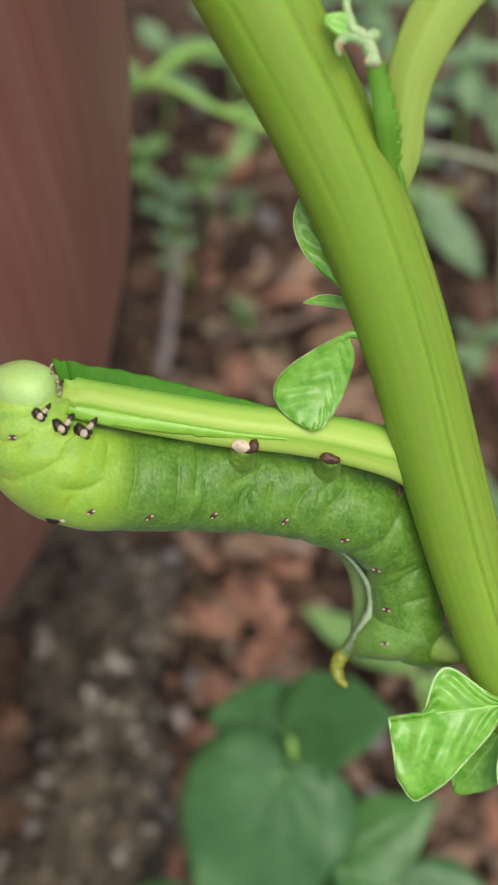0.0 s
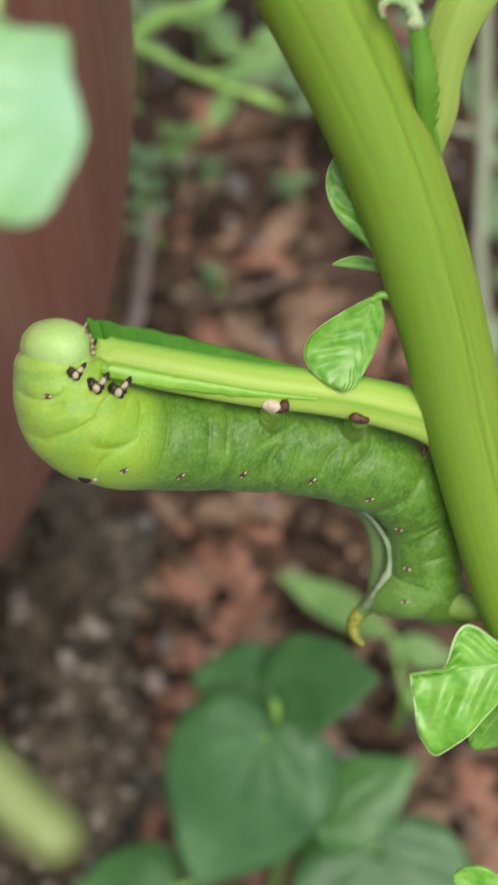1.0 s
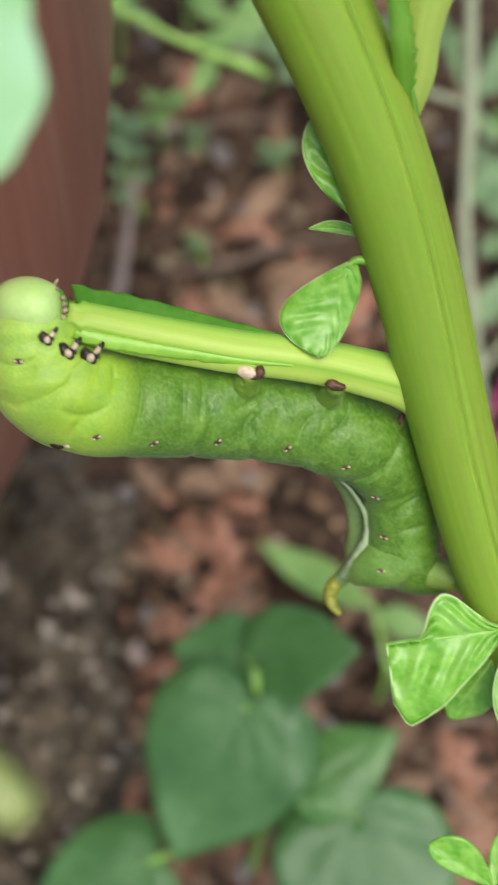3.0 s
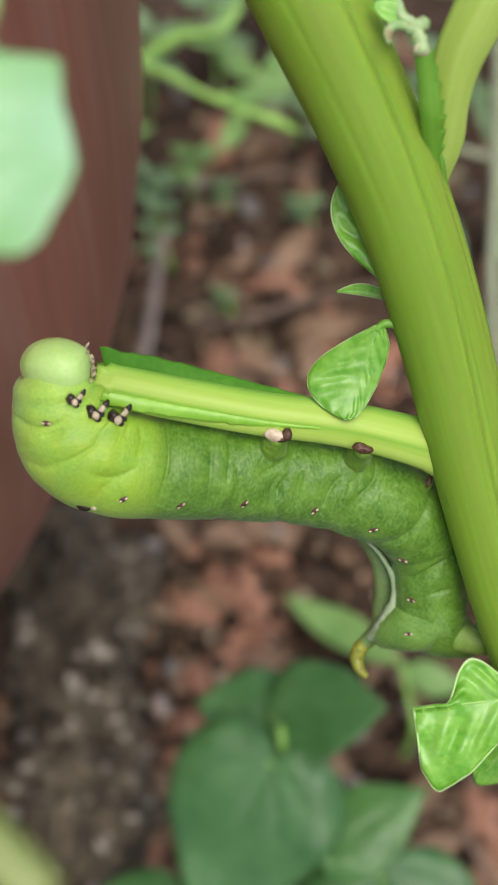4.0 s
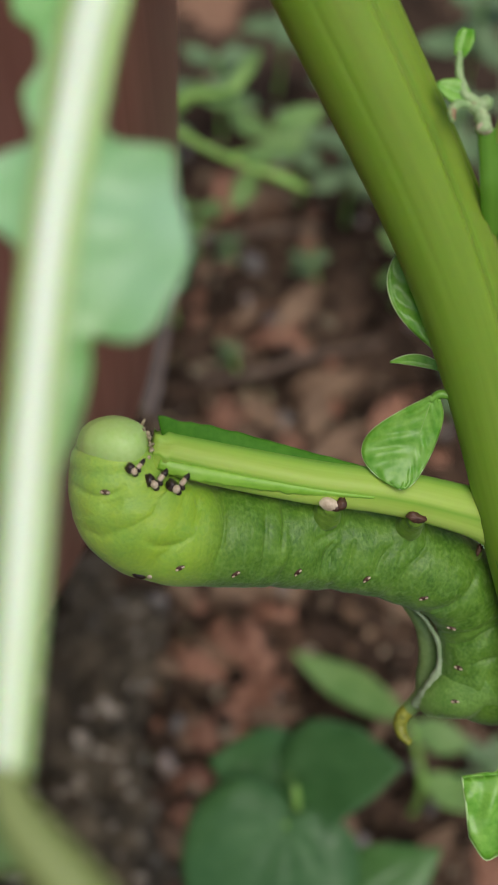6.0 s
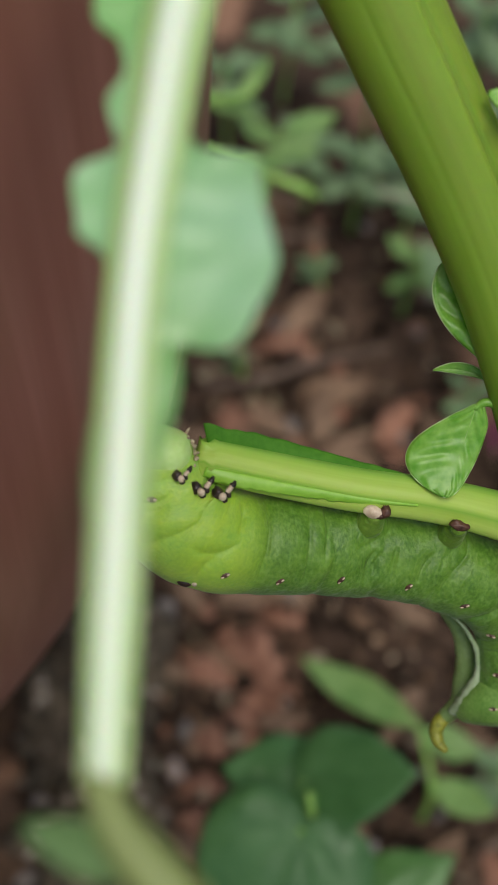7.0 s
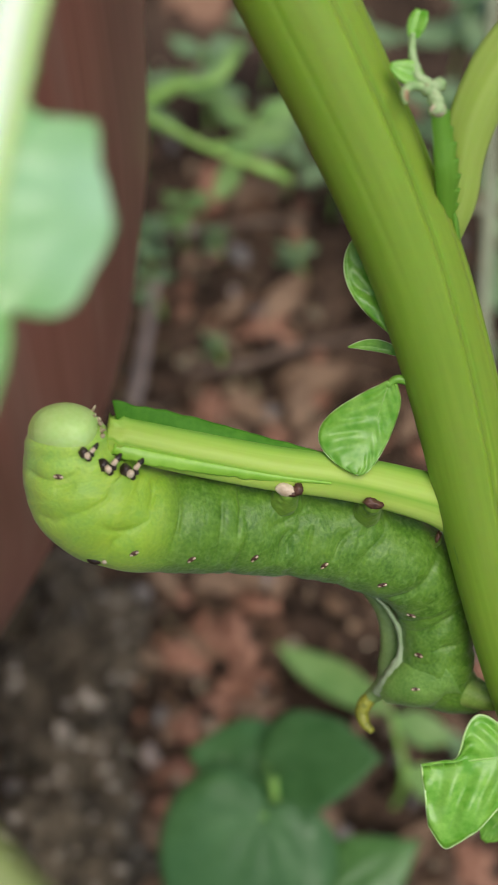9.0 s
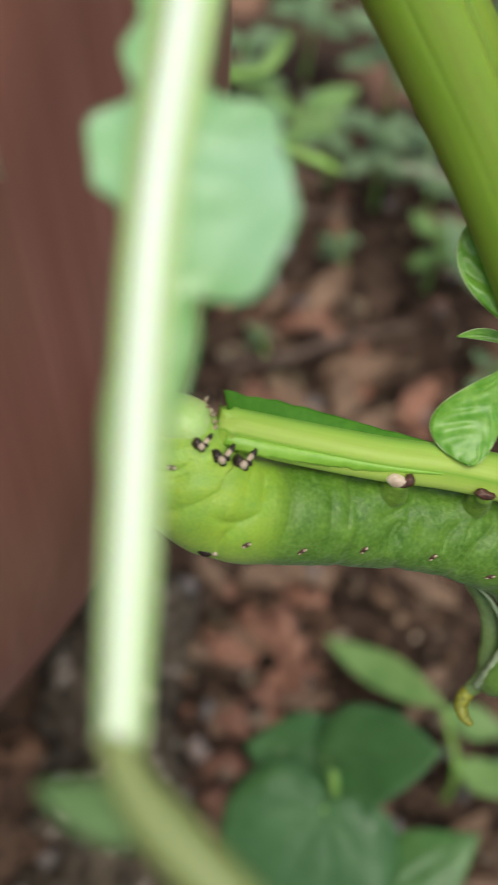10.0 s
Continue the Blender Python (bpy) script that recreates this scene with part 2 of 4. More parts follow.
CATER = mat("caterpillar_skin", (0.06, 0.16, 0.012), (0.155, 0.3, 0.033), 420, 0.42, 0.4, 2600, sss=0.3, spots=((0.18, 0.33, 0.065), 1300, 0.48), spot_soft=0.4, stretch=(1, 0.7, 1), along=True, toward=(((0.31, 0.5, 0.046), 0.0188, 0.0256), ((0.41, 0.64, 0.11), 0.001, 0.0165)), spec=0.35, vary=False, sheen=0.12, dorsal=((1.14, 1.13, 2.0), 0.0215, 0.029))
TAIL = mat("tail_skin", (0.105, 0.235, 0.034), (0.205, 0.365, 0.075), 420, 0.45, 0.5, 2600, sss=0.2, spec=0.3, vary=False, sheen=0.15)
TAIL_END = mat("clasper_skin", (0.17, 0.3, 0.04), (0.28, 0.4, 0.09), 420, 0.45, 0.4, 2600, sss=0.25, spec=0.3, vary=False)
PROLEG = mat("proleg_skin", (0.1, 0.21, 0.018), (0.19, 0.32, 0.035), 420, 0.45, 0.4, 2600, sss=0.25, vary=False, sheen=0.12)
HEAD = mat("head_skin", (0.47, 0.71, 0.19), (0.57, 0.79, 0.28), 160, 0.36, 0.08, 1600, sss=0.35, spec=0.4, vary=False)
FOLD = mat("dorsal_skin", (0.17, 0.28, 0.07), (0.26, 0.38, 0.13), 260, 0.5, 0.3, 1500, sss=0.2)
STRIPE = mat("pale_stripe", (0.32, 0.45, 0.22), (0.48, 0.58, 0.36), 300, 0.5, 0.3, 1500)
DARK = mat("dark_horn", (0.012, 0.008, 0.006), (0.05, 0.03, 0.02), 900, 0.35, 0.2, 2500)
CREAM = mat("cream_horn", (0.5, 0.37, 0.23), (0.76, 0.64, 0.48), 900, 0.4, 0.1, 2500)
MOUTH = mat("mouth_bristles", (0.16, 0.1, 0.05), (0.6, 0.52, 0.34), 1400, 0.5, 0.2, 2500)
BROWN = mat("brown_pad", (0.05, 0.02, 0.012), (0.13, 0.06, 0.035), 900, 0.45, 0.4, 2500)
YELLOW = mat("yellow_tip", (0.15, 0.17, 0.02), (0.38, 0.38, 0.045), 500, 0.4, 0.3, 2000)
WITHER = mat("withered_skin", (0.22, 0.4, 0.12), (0.48, 0.6, 0.3), 500, 0.6, 0.4, 1500, spots=((0.34, 0.2, 0.1), 700, 0.62))
HEART = mat("heart_leaf", (0.048, 0.145, 0.036), (0.096, 0.228, 0.07), 70, 0.42, 0.2, 500, through_light=0.14, spots=((0.22, 0.33, 0.17), 160, 0.7))
HEART_VEIN = mat("heart_leaf_vein", (0.06, 0.165, 0.045), (0.11, 0.24, 0.08), 70, 0.5, 0.2, 500)
HEART_FRESH = mat("young_heart_leaf", (0.065, 0.19, 0.035), (0.14, 0.31, 0.08), 60, 0.36, 0.2, 500, through_light=0.18, coat=0.2)
FRESH = mat("fresh_leaf", (0.15, 0.31, 0.07), (0.3, 0.48, 0.15), 70, 0.5, 0.2, 500, through_light=0.22)
GREYGREEN = mat("weed_leaf", (0.12, 0.22, 0.0935), (0.24, 0.36, 0.17), 70, 0.55, 0.2, 500, through_light=0.15)
STALK = mat("weed_stalk", (0.3, 0.35, 0.2), (0.5, 0.53, 0.36), 400, 0.55, 0.2, 900, stretch=(1, 0.05, 1), along=True)
# near-black tones of soil and crumbs deepen the shade in hollows by colour
SOIL = mat("soil", (0.008, 0.0056, 0.004), (0.13, 0.082, 0.054), 30, 0.95, 1.0, 420, spots=((0.3, 0.17, 0.108), 20, 0.57), spec=0.2)
CLOD = mat("soil_clod", (0.08, 0.068, 0.055), (1, 0.98, 0.86), 42, 0.95, 0.8, 700, spec=0.2, pieces=((0.0, (0.014, 0.0095, 0.007)), (0.46, (0.038, 0.026, 0.018)), (0.7, (0.15, 0.094, 0.062)), (0.87, (0.36, 0.225, 0.15)), (0.96, (0.66, 0.54, 0.42)), (1.0, (0.2, 0.25, 0.12))))
BRICK = mat("brick_red", (0.18, 0.08, 0.05), (0.54, 0.29, 0.19), 70, 0.9, 0.8, 400, spots=((0.05, 0.033, 0.023), 60, 0.54), spot_soft=0.1, spec=0.2)
STONE = mat("grey_stone", (0.16, 0.14, 0.13), (0.34, 0.31, 0.28), 60, 0.9, 0.6, 500, spots=((0.1, 0.13, 0.06), 40, 0.56), spec=0.25)
CHALK = mat("pale_chip", (0.36, 0.27, 0.22), (0.62, 0.52, 0.45), 90, 0.9, 0.6, 500, spec=0.2)
MOSSY = mat("mossy_lump", (0.006, 0.0058, 0.004), (0.17, 0.135, 0.09), 110, 0.95, 1.0, 520, spots=((0.42, 0.36, 0.29), 190, 0.62), spot_soft=0.06, spec=0.2)
LITTER = mat("dry_leaf", (0.12, 0.07, 0.04), (0.34, 0.22, 0.135), 60, 0.8, 0.4, 400)
TWIG = mat("dry_twig", (0.11, 0.075, 0.05), (0.26, 0.18, 0.13), 90, 0.85, 0.4, 500)
TWIG_PALE = mat("bleached_twig", (0.26, 0.2, 0.17), (0.46, 0.38, 0.34), 90, 0.85, 0.4, 500)
MARK = mat("faded_mark", (0.4, 0.06, 0.15), (0.52, 0.1, 0.22), 90, 0.6, 0.1, 500)
PINK = mat("petal", (0.45, 0.05, 0.18), (0.6, 0.1, 0.28), 90, 0.5, 0.1, 500)
POT = mat("painted_pot", (0.3, 0.108, 0.076), (0.44, 0.19, 0.142), 30, 0.4, 0.25, 300, spots=((0.4, 0.27, 0.21), 45, 0.56), spot_soft=0.2, stretch=(1, 1, 0.05))


# ---- mesh helpers (all in millimetres) ----
def part(name, bm, material, parent=None, label="", smooth=True):
    me = bpy.data.meshes.new(name)
    for v in bm.verts:
        v.co *= MM
    bmesh.ops.recalc_face_normals(bm, faces=bm.faces)
    for f in bm.faces:
        f.smooth = smooth
    bm.to_mesh(me)
    bm.free()
    me.materials.append(material)
    ob = new(name, me)
    if parent:
        ob.parent = parent
    if label:
        ob["label"] = label
    return ob


def thing(name, label, category, matrix=None, group="", kind=""):
    ob = new(name)
    ob.empty_display_size = 0.01
    if matrix is not None:
        ob.matrix_world = matrix
    return tagged(ob, label, category, group, kind)


def spline(points, n):
    """Evenly stepped smooth curve through points of any dimension."""
    p = np.array(points, float)
    p = np.vstack([2 * p[0] - p[1], p, 2 * p[-1] - p[-2]])
    out = []
    for s in np.linspace(0, len(p) - 3, n):
        i = min(int(s), len(p) - 4)
        t = s - i
        a, b, c, d = p[i : i + 4]
        out.append(0.5 * (2 * b + (c - a) * t + (2 * a - 5 * b + 4 * c - d) * t * t + (3 * b - a - 3 * c + d) * t**3))
    out = np.array(out)
    # even spacing
    far = np.r_[0, np.cumsum(np.linalg.norm(np.diff(out[:, :3], axis=0), axis=1))]
    even = np.linspace(0, far[-1], n)
    return np.stack([np.interp(even, far, col) for col in out.T], 1)


def tube(bm, points, n=40, sides=16, swell=None, flat=(1.0, 1.0), round_ends=True, up=(0, 0, 1)):
    """A tube through rows of (x, y, z, radius). swell(s, angle) scales the radius; s runs 0..1, angle 0 faces `up`."""
    c = spline(points, n)
    d = np.gradient(c[:, :3], axis=0)
    d /= np.linalg.norm(d, axis=1)[:, None]
    rings = []
    for k in range(n):
        side = np.cross(d[k], up)
        side /= np.linalg.norm(side)
        front = np.cross(side, d[k])
        ring = []
        for a in np.arange(sides) * 2 * math.pi / sides - math.pi:
            r = c[k, 3] * (swell(k / (n - 1), a) if swell else 1.0)
            ring.append(bm.verts.new(c[k, :3] + r * (math.cos(a) * front * flat[0] + math.sin(a) * side * flat[1])))
        rings.append(ring)
    uv = bm.loops.layers.uv.verify()
    step = np.linalg.norm(c[-1, :3] - c[0, :3]) / n * MM
    girth = 2 * math.pi * float(c[:, 3].mean()) / sides * MM
    for i, (a, b) in enumerate(zip(rings, rings[1:])):
        for k in range(sides):
            f = bm.faces.new((a[k], a[(k + 1) % sides], b[(k + 1) % sides], b[k]))
            for loop, (p, q) in zip(f.loops, ((k, i), (k + 1, i), (k + 1, i + 1), (k, i + 1))):
                loop[uv].uv = (p * girth, q * step)
    for ring, k, sign in ((rings[0], 0, -1), (rings[-1], n - 1, 1)):
        tip = bm.verts.new(c[k, :3] + sign * d[k] * c[k, 3] * (0.6 if round_ends else 0.02))
        for j in range(sides):
            bm.faces.new((ring[j], ring[(j + 1) % sides], tip))
    return c


def blob(bm, centre, radii, rough=0.0, seg=16, seed=0.0, freq=1.0, turn=None):
    made = bmesh.ops.create_uvsphere(bm, u_segments=seg, v_segments=max(6, seg * 2 // 3), radius=1)["verts"]
    r = Vector(radii)
    for v in made:
        k = 1 + rough * noise.noise(v.co * freq + Vector((seed, seed * 1.7, seed * 0.3)))
        p = Vector((v.co.x * r.x, v.co.y * r.y, v.co.z * r.z)) * k
        v.co = Vector(centre) + (turn @ p if turn else p)
    return made


def shell(bm, grid, thick=0.25):
    """A grid of points as a thin closed sheet."""
    g = np.array(grid, float)
    du, dv = np.gradient(g, axis=0), np.gradient(g, axis=1)
    nrm = np.cross(du, dv)
    nrm /= np.linalg.norm(nrm, axis=2)[:, :, None] + 1e-9
    rows, cols = g.shape[:2]
    top = [[bm.verts.new(g[i, j] + nrm[i, j] * thick / 2) for j in range(cols)] for i in range(rows)]
    low = [[bm.verts.new(g[i, j] - nrm[i, j] * thick / 2) for j in range(cols)] for i in range(rows)]
    for i in range(rows - 1):
        for j in range(cols - 1):
            bm.faces.new((top[i][j], top[i + 1][j], top[i + 1][j + 1], top[i][j + 1]))
            bm.faces.new((low[i][j], low[i][j + 1], low[i + 1][j + 1], low[i + 1][j]))
    rim = [(0, j) for j in range(cols)] + [(i, cols - 1) for i in range(1, rows)]
    rim += [(rows - 1, j) for j in range(cols - 2, -1, -1)] + [(i, 0) for i in range(rows - 2, 0, -1)]
    for (a, b), (c, d) in zip(rim, rim[1:] + rim[:1]):
        bm.faces.new((top[a][b], top[c][d], low[c][d], low[a][b]))


def by_station(values, n):
    c = spline([(k, v, 0) for k, v in enumerate(values)], 300)
    return np.interp(np.linspace(0, len(values) - 1, n), c[:, 0], c[:, 1])


def leaf(base, tip, across, widths, droop=0.0, fold=0.2, quilt=0.0, ribs=7, sweep=0.0, wave=0.0, nv=36, nu=18, seed=0.0, widths_low=None, blunt=0, fold_low=None, bend=0.0):
    """Leaf grid. widths: half-widths from base to tip; sweep pulls the base lobes back (heart shape)."""
    base, tip, across = Vector(base), Vector(tip), Vector(across)
    along = tip - base
    across = (across - across.project(along)).normalized()
    normal = across.cross(along).normalized()
    w = by_station(widths, nv)
    w2 = by_station(widths_low, nv) if widths_low else w
    grid = []
    for i in range(nv):
        v = i / (nv - 1)
        row = []
        for j in range(nu + 1):
            u = 2 * j / nu - 1
            a = abs(u)
            half = max((w[i] if u > 0 else w2[i]) * (math.sqrt(1 - min(v, 0.999) ** blunt) if blunt else 1), 0.02)
            q = quilt * (math.sin(math.pi * (v * ribs - a * 1.3 - 0.4 * a * a)) ** 2 * min(1, a * 3) * (1 - a**4) * (0.75 + 0.5 * noise.noise(Vector((u * 2, v * 4, seed)))) + 0.35 * noise.noise(Vector((u * 3 + seed, v * 5, seed))))
            h = droop * math.sin(math.pi * v * 0.9) + (fold_low if u < 0 and fold_low is not None else fold) * a * half + q
            h += wave * half * a * a * noise.noise(Vector((v * 3 + seed, u * 2, seed)))
            row.append(base + along * v - along * sweep * a**1.5 * (1 - v) ** 2 + across * (u * half + bend * math.sin(math.pi * v) ** 0.8) + normal * h)
        grid.append(row)
    return grid


def leaf_part(name, material, parent, vein=VEIN, stalk=0.35, label="", **kw):
    thick, rim = kw.pop("thick", 0.25), kw.pop("rim", 0.0)
    grid = leaf(**kw)
    bm = bmesh.new()
    shell(bm, grid, thick)
    ob = part(name, bm, material, parent, label)
    mid = [g[len(g) // 2] for g in grid]
    if vein:
        bm = bmesh.new()
        pts = [(*p, stalk * (1 - 0.75 * k / 6)) for k, p in enumerate(mid[:: max(1, len(mid) // 6)])]
        tube(bm, pts, 16, 6)
        part("midrib", bm, vein, ob)
        # side veins, following the valleys between the quilted fields
        ribs = kw.get("ribs", 7)
        rows, half = len(grid), len(grid[0]) // 2
        for k in range(1, ribs):
            for sign in (-1, 1):
                pts = []
                for a in (0.0, 0.3, 0.6, 0.88):
                    v = (k + 1.3 * a + 0.4 * a * a) / ribs
                    if v < 0.97:
                        p = grid[min(rows - 1, round(v * (rows - 1)))][half + round(sign * a * half)]
                        pts.append((*p, stalk * 0.42 * (1 - 0.7 * a)))
                if len(pts) > 2:
                    bm = bmesh.new()
                    tube(bm, pts, 8, 5)
                    part("side_vein", bm, SIDE_VEIN if vein is VEIN else vein, ob)
    if rim:
        # the pale thickened margin
        bm = bmesh.new()
        edge = [g[0] for g in grid] + list(grid[-1][2:-2:2]) + [g[-1] for g in reversed(grid)]
        tube(bm, [(*p, rim) for p in edge[1:-1:2]], 110, 6)
        part("leaf_edge", bm, LEAF_EDGE, ob)
    return ob


# ---- ground ----
def ground_height(x, y):
    p = Vector((x, y, 0))
    near = math.exp(-(x * x + y * y) / 0.5)
    return near * (0.012 * noise.noise(p * 14) + 0.006 * noise.noise(p * 40) + 0.003 * noise.noise(p * 110)) + 0.3 * (1 - near) * noise.noise(p * 0.15)


def build_ground():
    n = 230
    s = np.linspace(-1, 1, n)
    axis = 0.26 * s + 400 * np.sign(s) * np.abs(s) ** 21
    verts = [(x * 1.0, y + 0.1, ground_height(x, y + 0.1) - 0.004) for y in axis for x in axis]
    faces = [(j * n + i, j * n + i + 1, (j + 1) * n + i + 1, (j + 1) * n + i) for j in range(n - 1) for i in range(n - 1)]
    me = bpy.data.meshes.new("ground")
    me.from_pydata(verts, [], faces)
    me.polygons.foreach_set("use_smooth", [True] * len(faces))
    me.materials.append(SOIL)
    tagged(new("ground", me), "brown crumbly garden soil with reddish patches", "ground", kind="structure")


build_ground()


# ---- pot ----
MARK_AT = 0.3135  # where the mark sits round the pot, in radians
def pot_radius(z):
    return 35.2 + 0.3864 * z + 0.0015385 * z * (240 - z) if z < 240 else 128 - 0.02 * (z - 240)


def build_pot():
    pot = thing("plant_pot", "large weathered brown-red painted plant pot standing on soil", "plant pot", pose(-0.1463, 0.0778, -0.004))
    bm = bmesh.new()
    prof = [(20, 0)] + [(pot_radius(z), z) for z in (0, 2, 5, 10, 18, 28, 40, 55, 75, 100, 130, 160, 190, 220, 250, 280, 310, 336)] + [(125, 342), (120, 340), (117, 326), (104, 180), (74, 76), (36, 14), (20, 12)]
    sides = 96
    rings = [[bm.verts.new((r * math.cos(2 * math.pi * k / sides), r * math.sin(2 * math.pi * k / sides), z)) for k in range(sides)] for r, z in prof]
    for a, b in zip(rings, rings[1:]):
        for k in range(sides):
            bm.faces.new((a[k], a[(k + 1) % sides], b[(k + 1) % sides], b[k]))
    bm.faces.new(rings[0])
    bm.faces.new(rings[-1])
    part("pot_wall", bm, POT, pot)
    grid = []
    for k in range(9):
        z = 166 + k * 2.0
        w = 1.3 * math.sin(math.pi * (k + 0.5) / 9)
        r = pot_radius(z) + 0.3
        grid.append([(r * math.cos(a), r * math.sin(a), z) for a in (MARK_AT + w * f / 118 + 0.004 * math.sin(k) for f in (-1, -0.3, 0.3, 1))])
    bm = bmesh.new()
    shell(bm, grid, 0.5)
    part("pink_mark", bm, MARK, pot, "thin magenta mark")
    bm = bmesh.new()
    blob(bm, (0, 0, 306), (114, 114, 10), 0.3, 32, 3.0, 3)
    part("potting_soil", bm, SOIL, pot, "dark potting soil")


build_pot()


# ---- the main stem ----
STEM_LINE = [(-5.5, 75, 34.8, 6.7), (1.6, 62, 29.6, 6.55), (7.4, 52, 25.6, 6.4), (13.0, 42, 21.6, 6.15), (17.9, 32, 17.6, 5.9), (21.9, 22, 13.6, 5.7), (25.2, 12, 9.6, 5.5), (28.1, 2, 5.6, 5.3), (31.2, -8, 1.6, 5.1), (34.6, -18, -2.4, 4.9), (38.6, -28, -6.4, 4.9), (43.8, -42, -12.0, 5.5), (47.4, -56, -17.6, 5.9), (49.6, -70, -23.2, 6.1), (52, -95, -33, 6.1), (54, -150, -57, 6.2)]


def stem_swell(s, a):
    ridge = 0.006 * math.cos(3 * a + 0.6 + 2.2 * s) + 0.006 * noise.noise(Vector((s * 9, math.cos(a) * 2, math.sin(a) * 2))) + 0.0025 * noise.noise(Vector((s * 14, a * 9, 4)))
    near = lambda at, wide: math.exp(-(((a - at + math.pi) % (2 * math.pi) - math.pi) / wide) ** 2)
    groove = -0.03 * near(-0.85 - 0.5 * s, 0.06) - 0.02 * near(0.62 - 0.25 * s, 0.07) * max(0, math.sin(s * 9)) - 0.075 * near(-0.25 - 0.12 * math.sin(s * 8), 0.05)
    return 1 + ridge + groove


def build_plant():
    plant = thing("balsam_plant", "thick juicy green balsam stem with eaten side leaves", "plant", SPRAY)
    bm = bmesh.new()
    tube(bm, [(-18, 105, 48, 6.8)] + STEM_LINE, 200, 180, stem_swell, flat=(0.95, 1.0))
    part("stem", bm, STEM, plant)
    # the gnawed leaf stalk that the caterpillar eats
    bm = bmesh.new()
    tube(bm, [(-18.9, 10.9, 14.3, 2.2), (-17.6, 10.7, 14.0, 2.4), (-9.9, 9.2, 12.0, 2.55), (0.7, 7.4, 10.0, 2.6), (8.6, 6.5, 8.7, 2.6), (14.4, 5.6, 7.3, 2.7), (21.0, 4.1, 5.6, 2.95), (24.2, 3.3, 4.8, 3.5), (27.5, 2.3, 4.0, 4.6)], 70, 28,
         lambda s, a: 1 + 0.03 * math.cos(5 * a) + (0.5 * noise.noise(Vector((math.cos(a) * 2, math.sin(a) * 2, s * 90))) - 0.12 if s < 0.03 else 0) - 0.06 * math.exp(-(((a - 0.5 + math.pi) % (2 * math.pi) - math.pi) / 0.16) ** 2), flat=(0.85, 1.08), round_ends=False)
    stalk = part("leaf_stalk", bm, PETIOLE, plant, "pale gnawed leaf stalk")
    # what is left of its blade, rolled along the upper and lower edge
    def strip(name, inner, outer, n=40, m=8, bulge=0.15, ragged=0.12, seed=0.0, material=BLADE_DARK, parent=stalk):
        a, b = spline(inner, n), spline(outer, n)
        grid = []
        for k in range(n):
            row = []
            for j in range(m + 1):
                f = j / m
                p = a[k] * (1 - f) + b[k] * f
                p = p + np.array((0, 0, 1)) * bulge * math.sin(math.pi * f)
                p = p + (b[k] - a[k]) * ragged * f * noise.noise(Vector((k * 0.35 + seed, seed, 0)))
                row.append(p[:3])
            grid.append(row)
        bm = bmesh.new()
        shell(bm, grid, 0.3)
        return part(name, bm, material, parent)
    strip("blade_remnant", [(-17.6, 12.2, 14.4), (-9.9, 11.2, 12.6), (0.7, 9.3, 10.6), (7.6, 8.4, 9.6)], [(-18.2, 15.0, 15.6), (-9.9, 13.6, 12.6), (-1.7, 11.6, 10.6), (7.2, 9.4, 9.4)])
    scrap = strip("bitten_tip", [(-19.0, 12.6, 14.9), (-18.3, 12.4, 14.7), (-17.6, 12.2, 14.5)], [(-19.7, 15.1, 16.4), (-18.9, 15.1, 16.0), (-18.2, 15.0, 15.7)], n=8)
    strip("blade_remnant", [(-17.8, 9.7, 15.6), (-14.0, 9.1, 14.9), (-8.0, 8.0, 13.5), (0.7, 6.6, 11.8), (8.6, 5.55, 10.5)], [(-18.2, 8.6, 15.2), (-14.0, 7.4, 14.7), (-8.0, 6.6, 13.1), (0.7, 5.7, 11.4), (8.6, 5.45, 10.3)], seed=4.0, material=SHOOT_LEAF, bulge=0.25, ragged=0.25, n=70)
    # second leaf stalk going up and away
    bm = bmesh.new()
    tube(bm, [(21.0, 34.0, 17.5, 1.6), (22.2, 38.9, 21.0, 2.2), (22.5, 42.7, 23.5, 2.2), (23.2, 46.7, 25.5, 2.5), (24.6, 50.1, 27.0, 2.8), (27.0, 54.1, 28.5, 3.0), (32.4, 60.0, 31.0, 3.0), (40, 69, 35, 3.0)], 60, 24,
         lambda s, a: 1 + 0.06 * math.cos(4 * a), flat=(0.7, 1.05))
    part("leaf_stalk", bm, STALK_UP, plant)
    bm = bmesh.new()
    tube(bm, [(21.0, 39.0, 21.6, 0.4), (21.9, 37.0, 20.6, 0.9), (22.9, 33.0, 17.8, 1.0), (24.4, 27.0, 14.4, 0.8), (26.2, 20.0, 11.4, 0.6), (28.0, 12.0, 8.2, 0.3)], 40, 14, flat=(1.3, 0.55))
    part("stem_flange", bm, SHOOT, plant, "raised green flange below the leaf stalk")
    # gnawed side shoot with its withered tip
    bm = bmesh.new()
    tube(bm, [(21.3, 35.4, 19.5, 0.7), (20.9, 38.0, 22.6, 1.15), (20.3, 41.0, 26.0, 1.35), (19.5, 44.2, 28.6, 1.15), (18.8, 46.6, 30.6, 0.95)], 140, 32, lambda s, a: 0.9 + (0.3 * (s * 8 % 1.0) ** 1.5 * (s > 0.2)) * max(0, math.sin(a)) ** 4 + 0.06 * noise.noise(Vector((s * 9, a, 2))), flat=(0.5, 1.1), round_ends=False)
    shoot = part("side_shoot", bm, SHOOT, plant, "gnawed green side shoot")
    bm = bmesh.new()
    blob(bm, (18.6, 46.7, 31.0), (1.0, 0.7, 0.6), 0.3, 10)
    part("bite_scar", bm, CREAM, shoot)
    bm = bmesh.new()
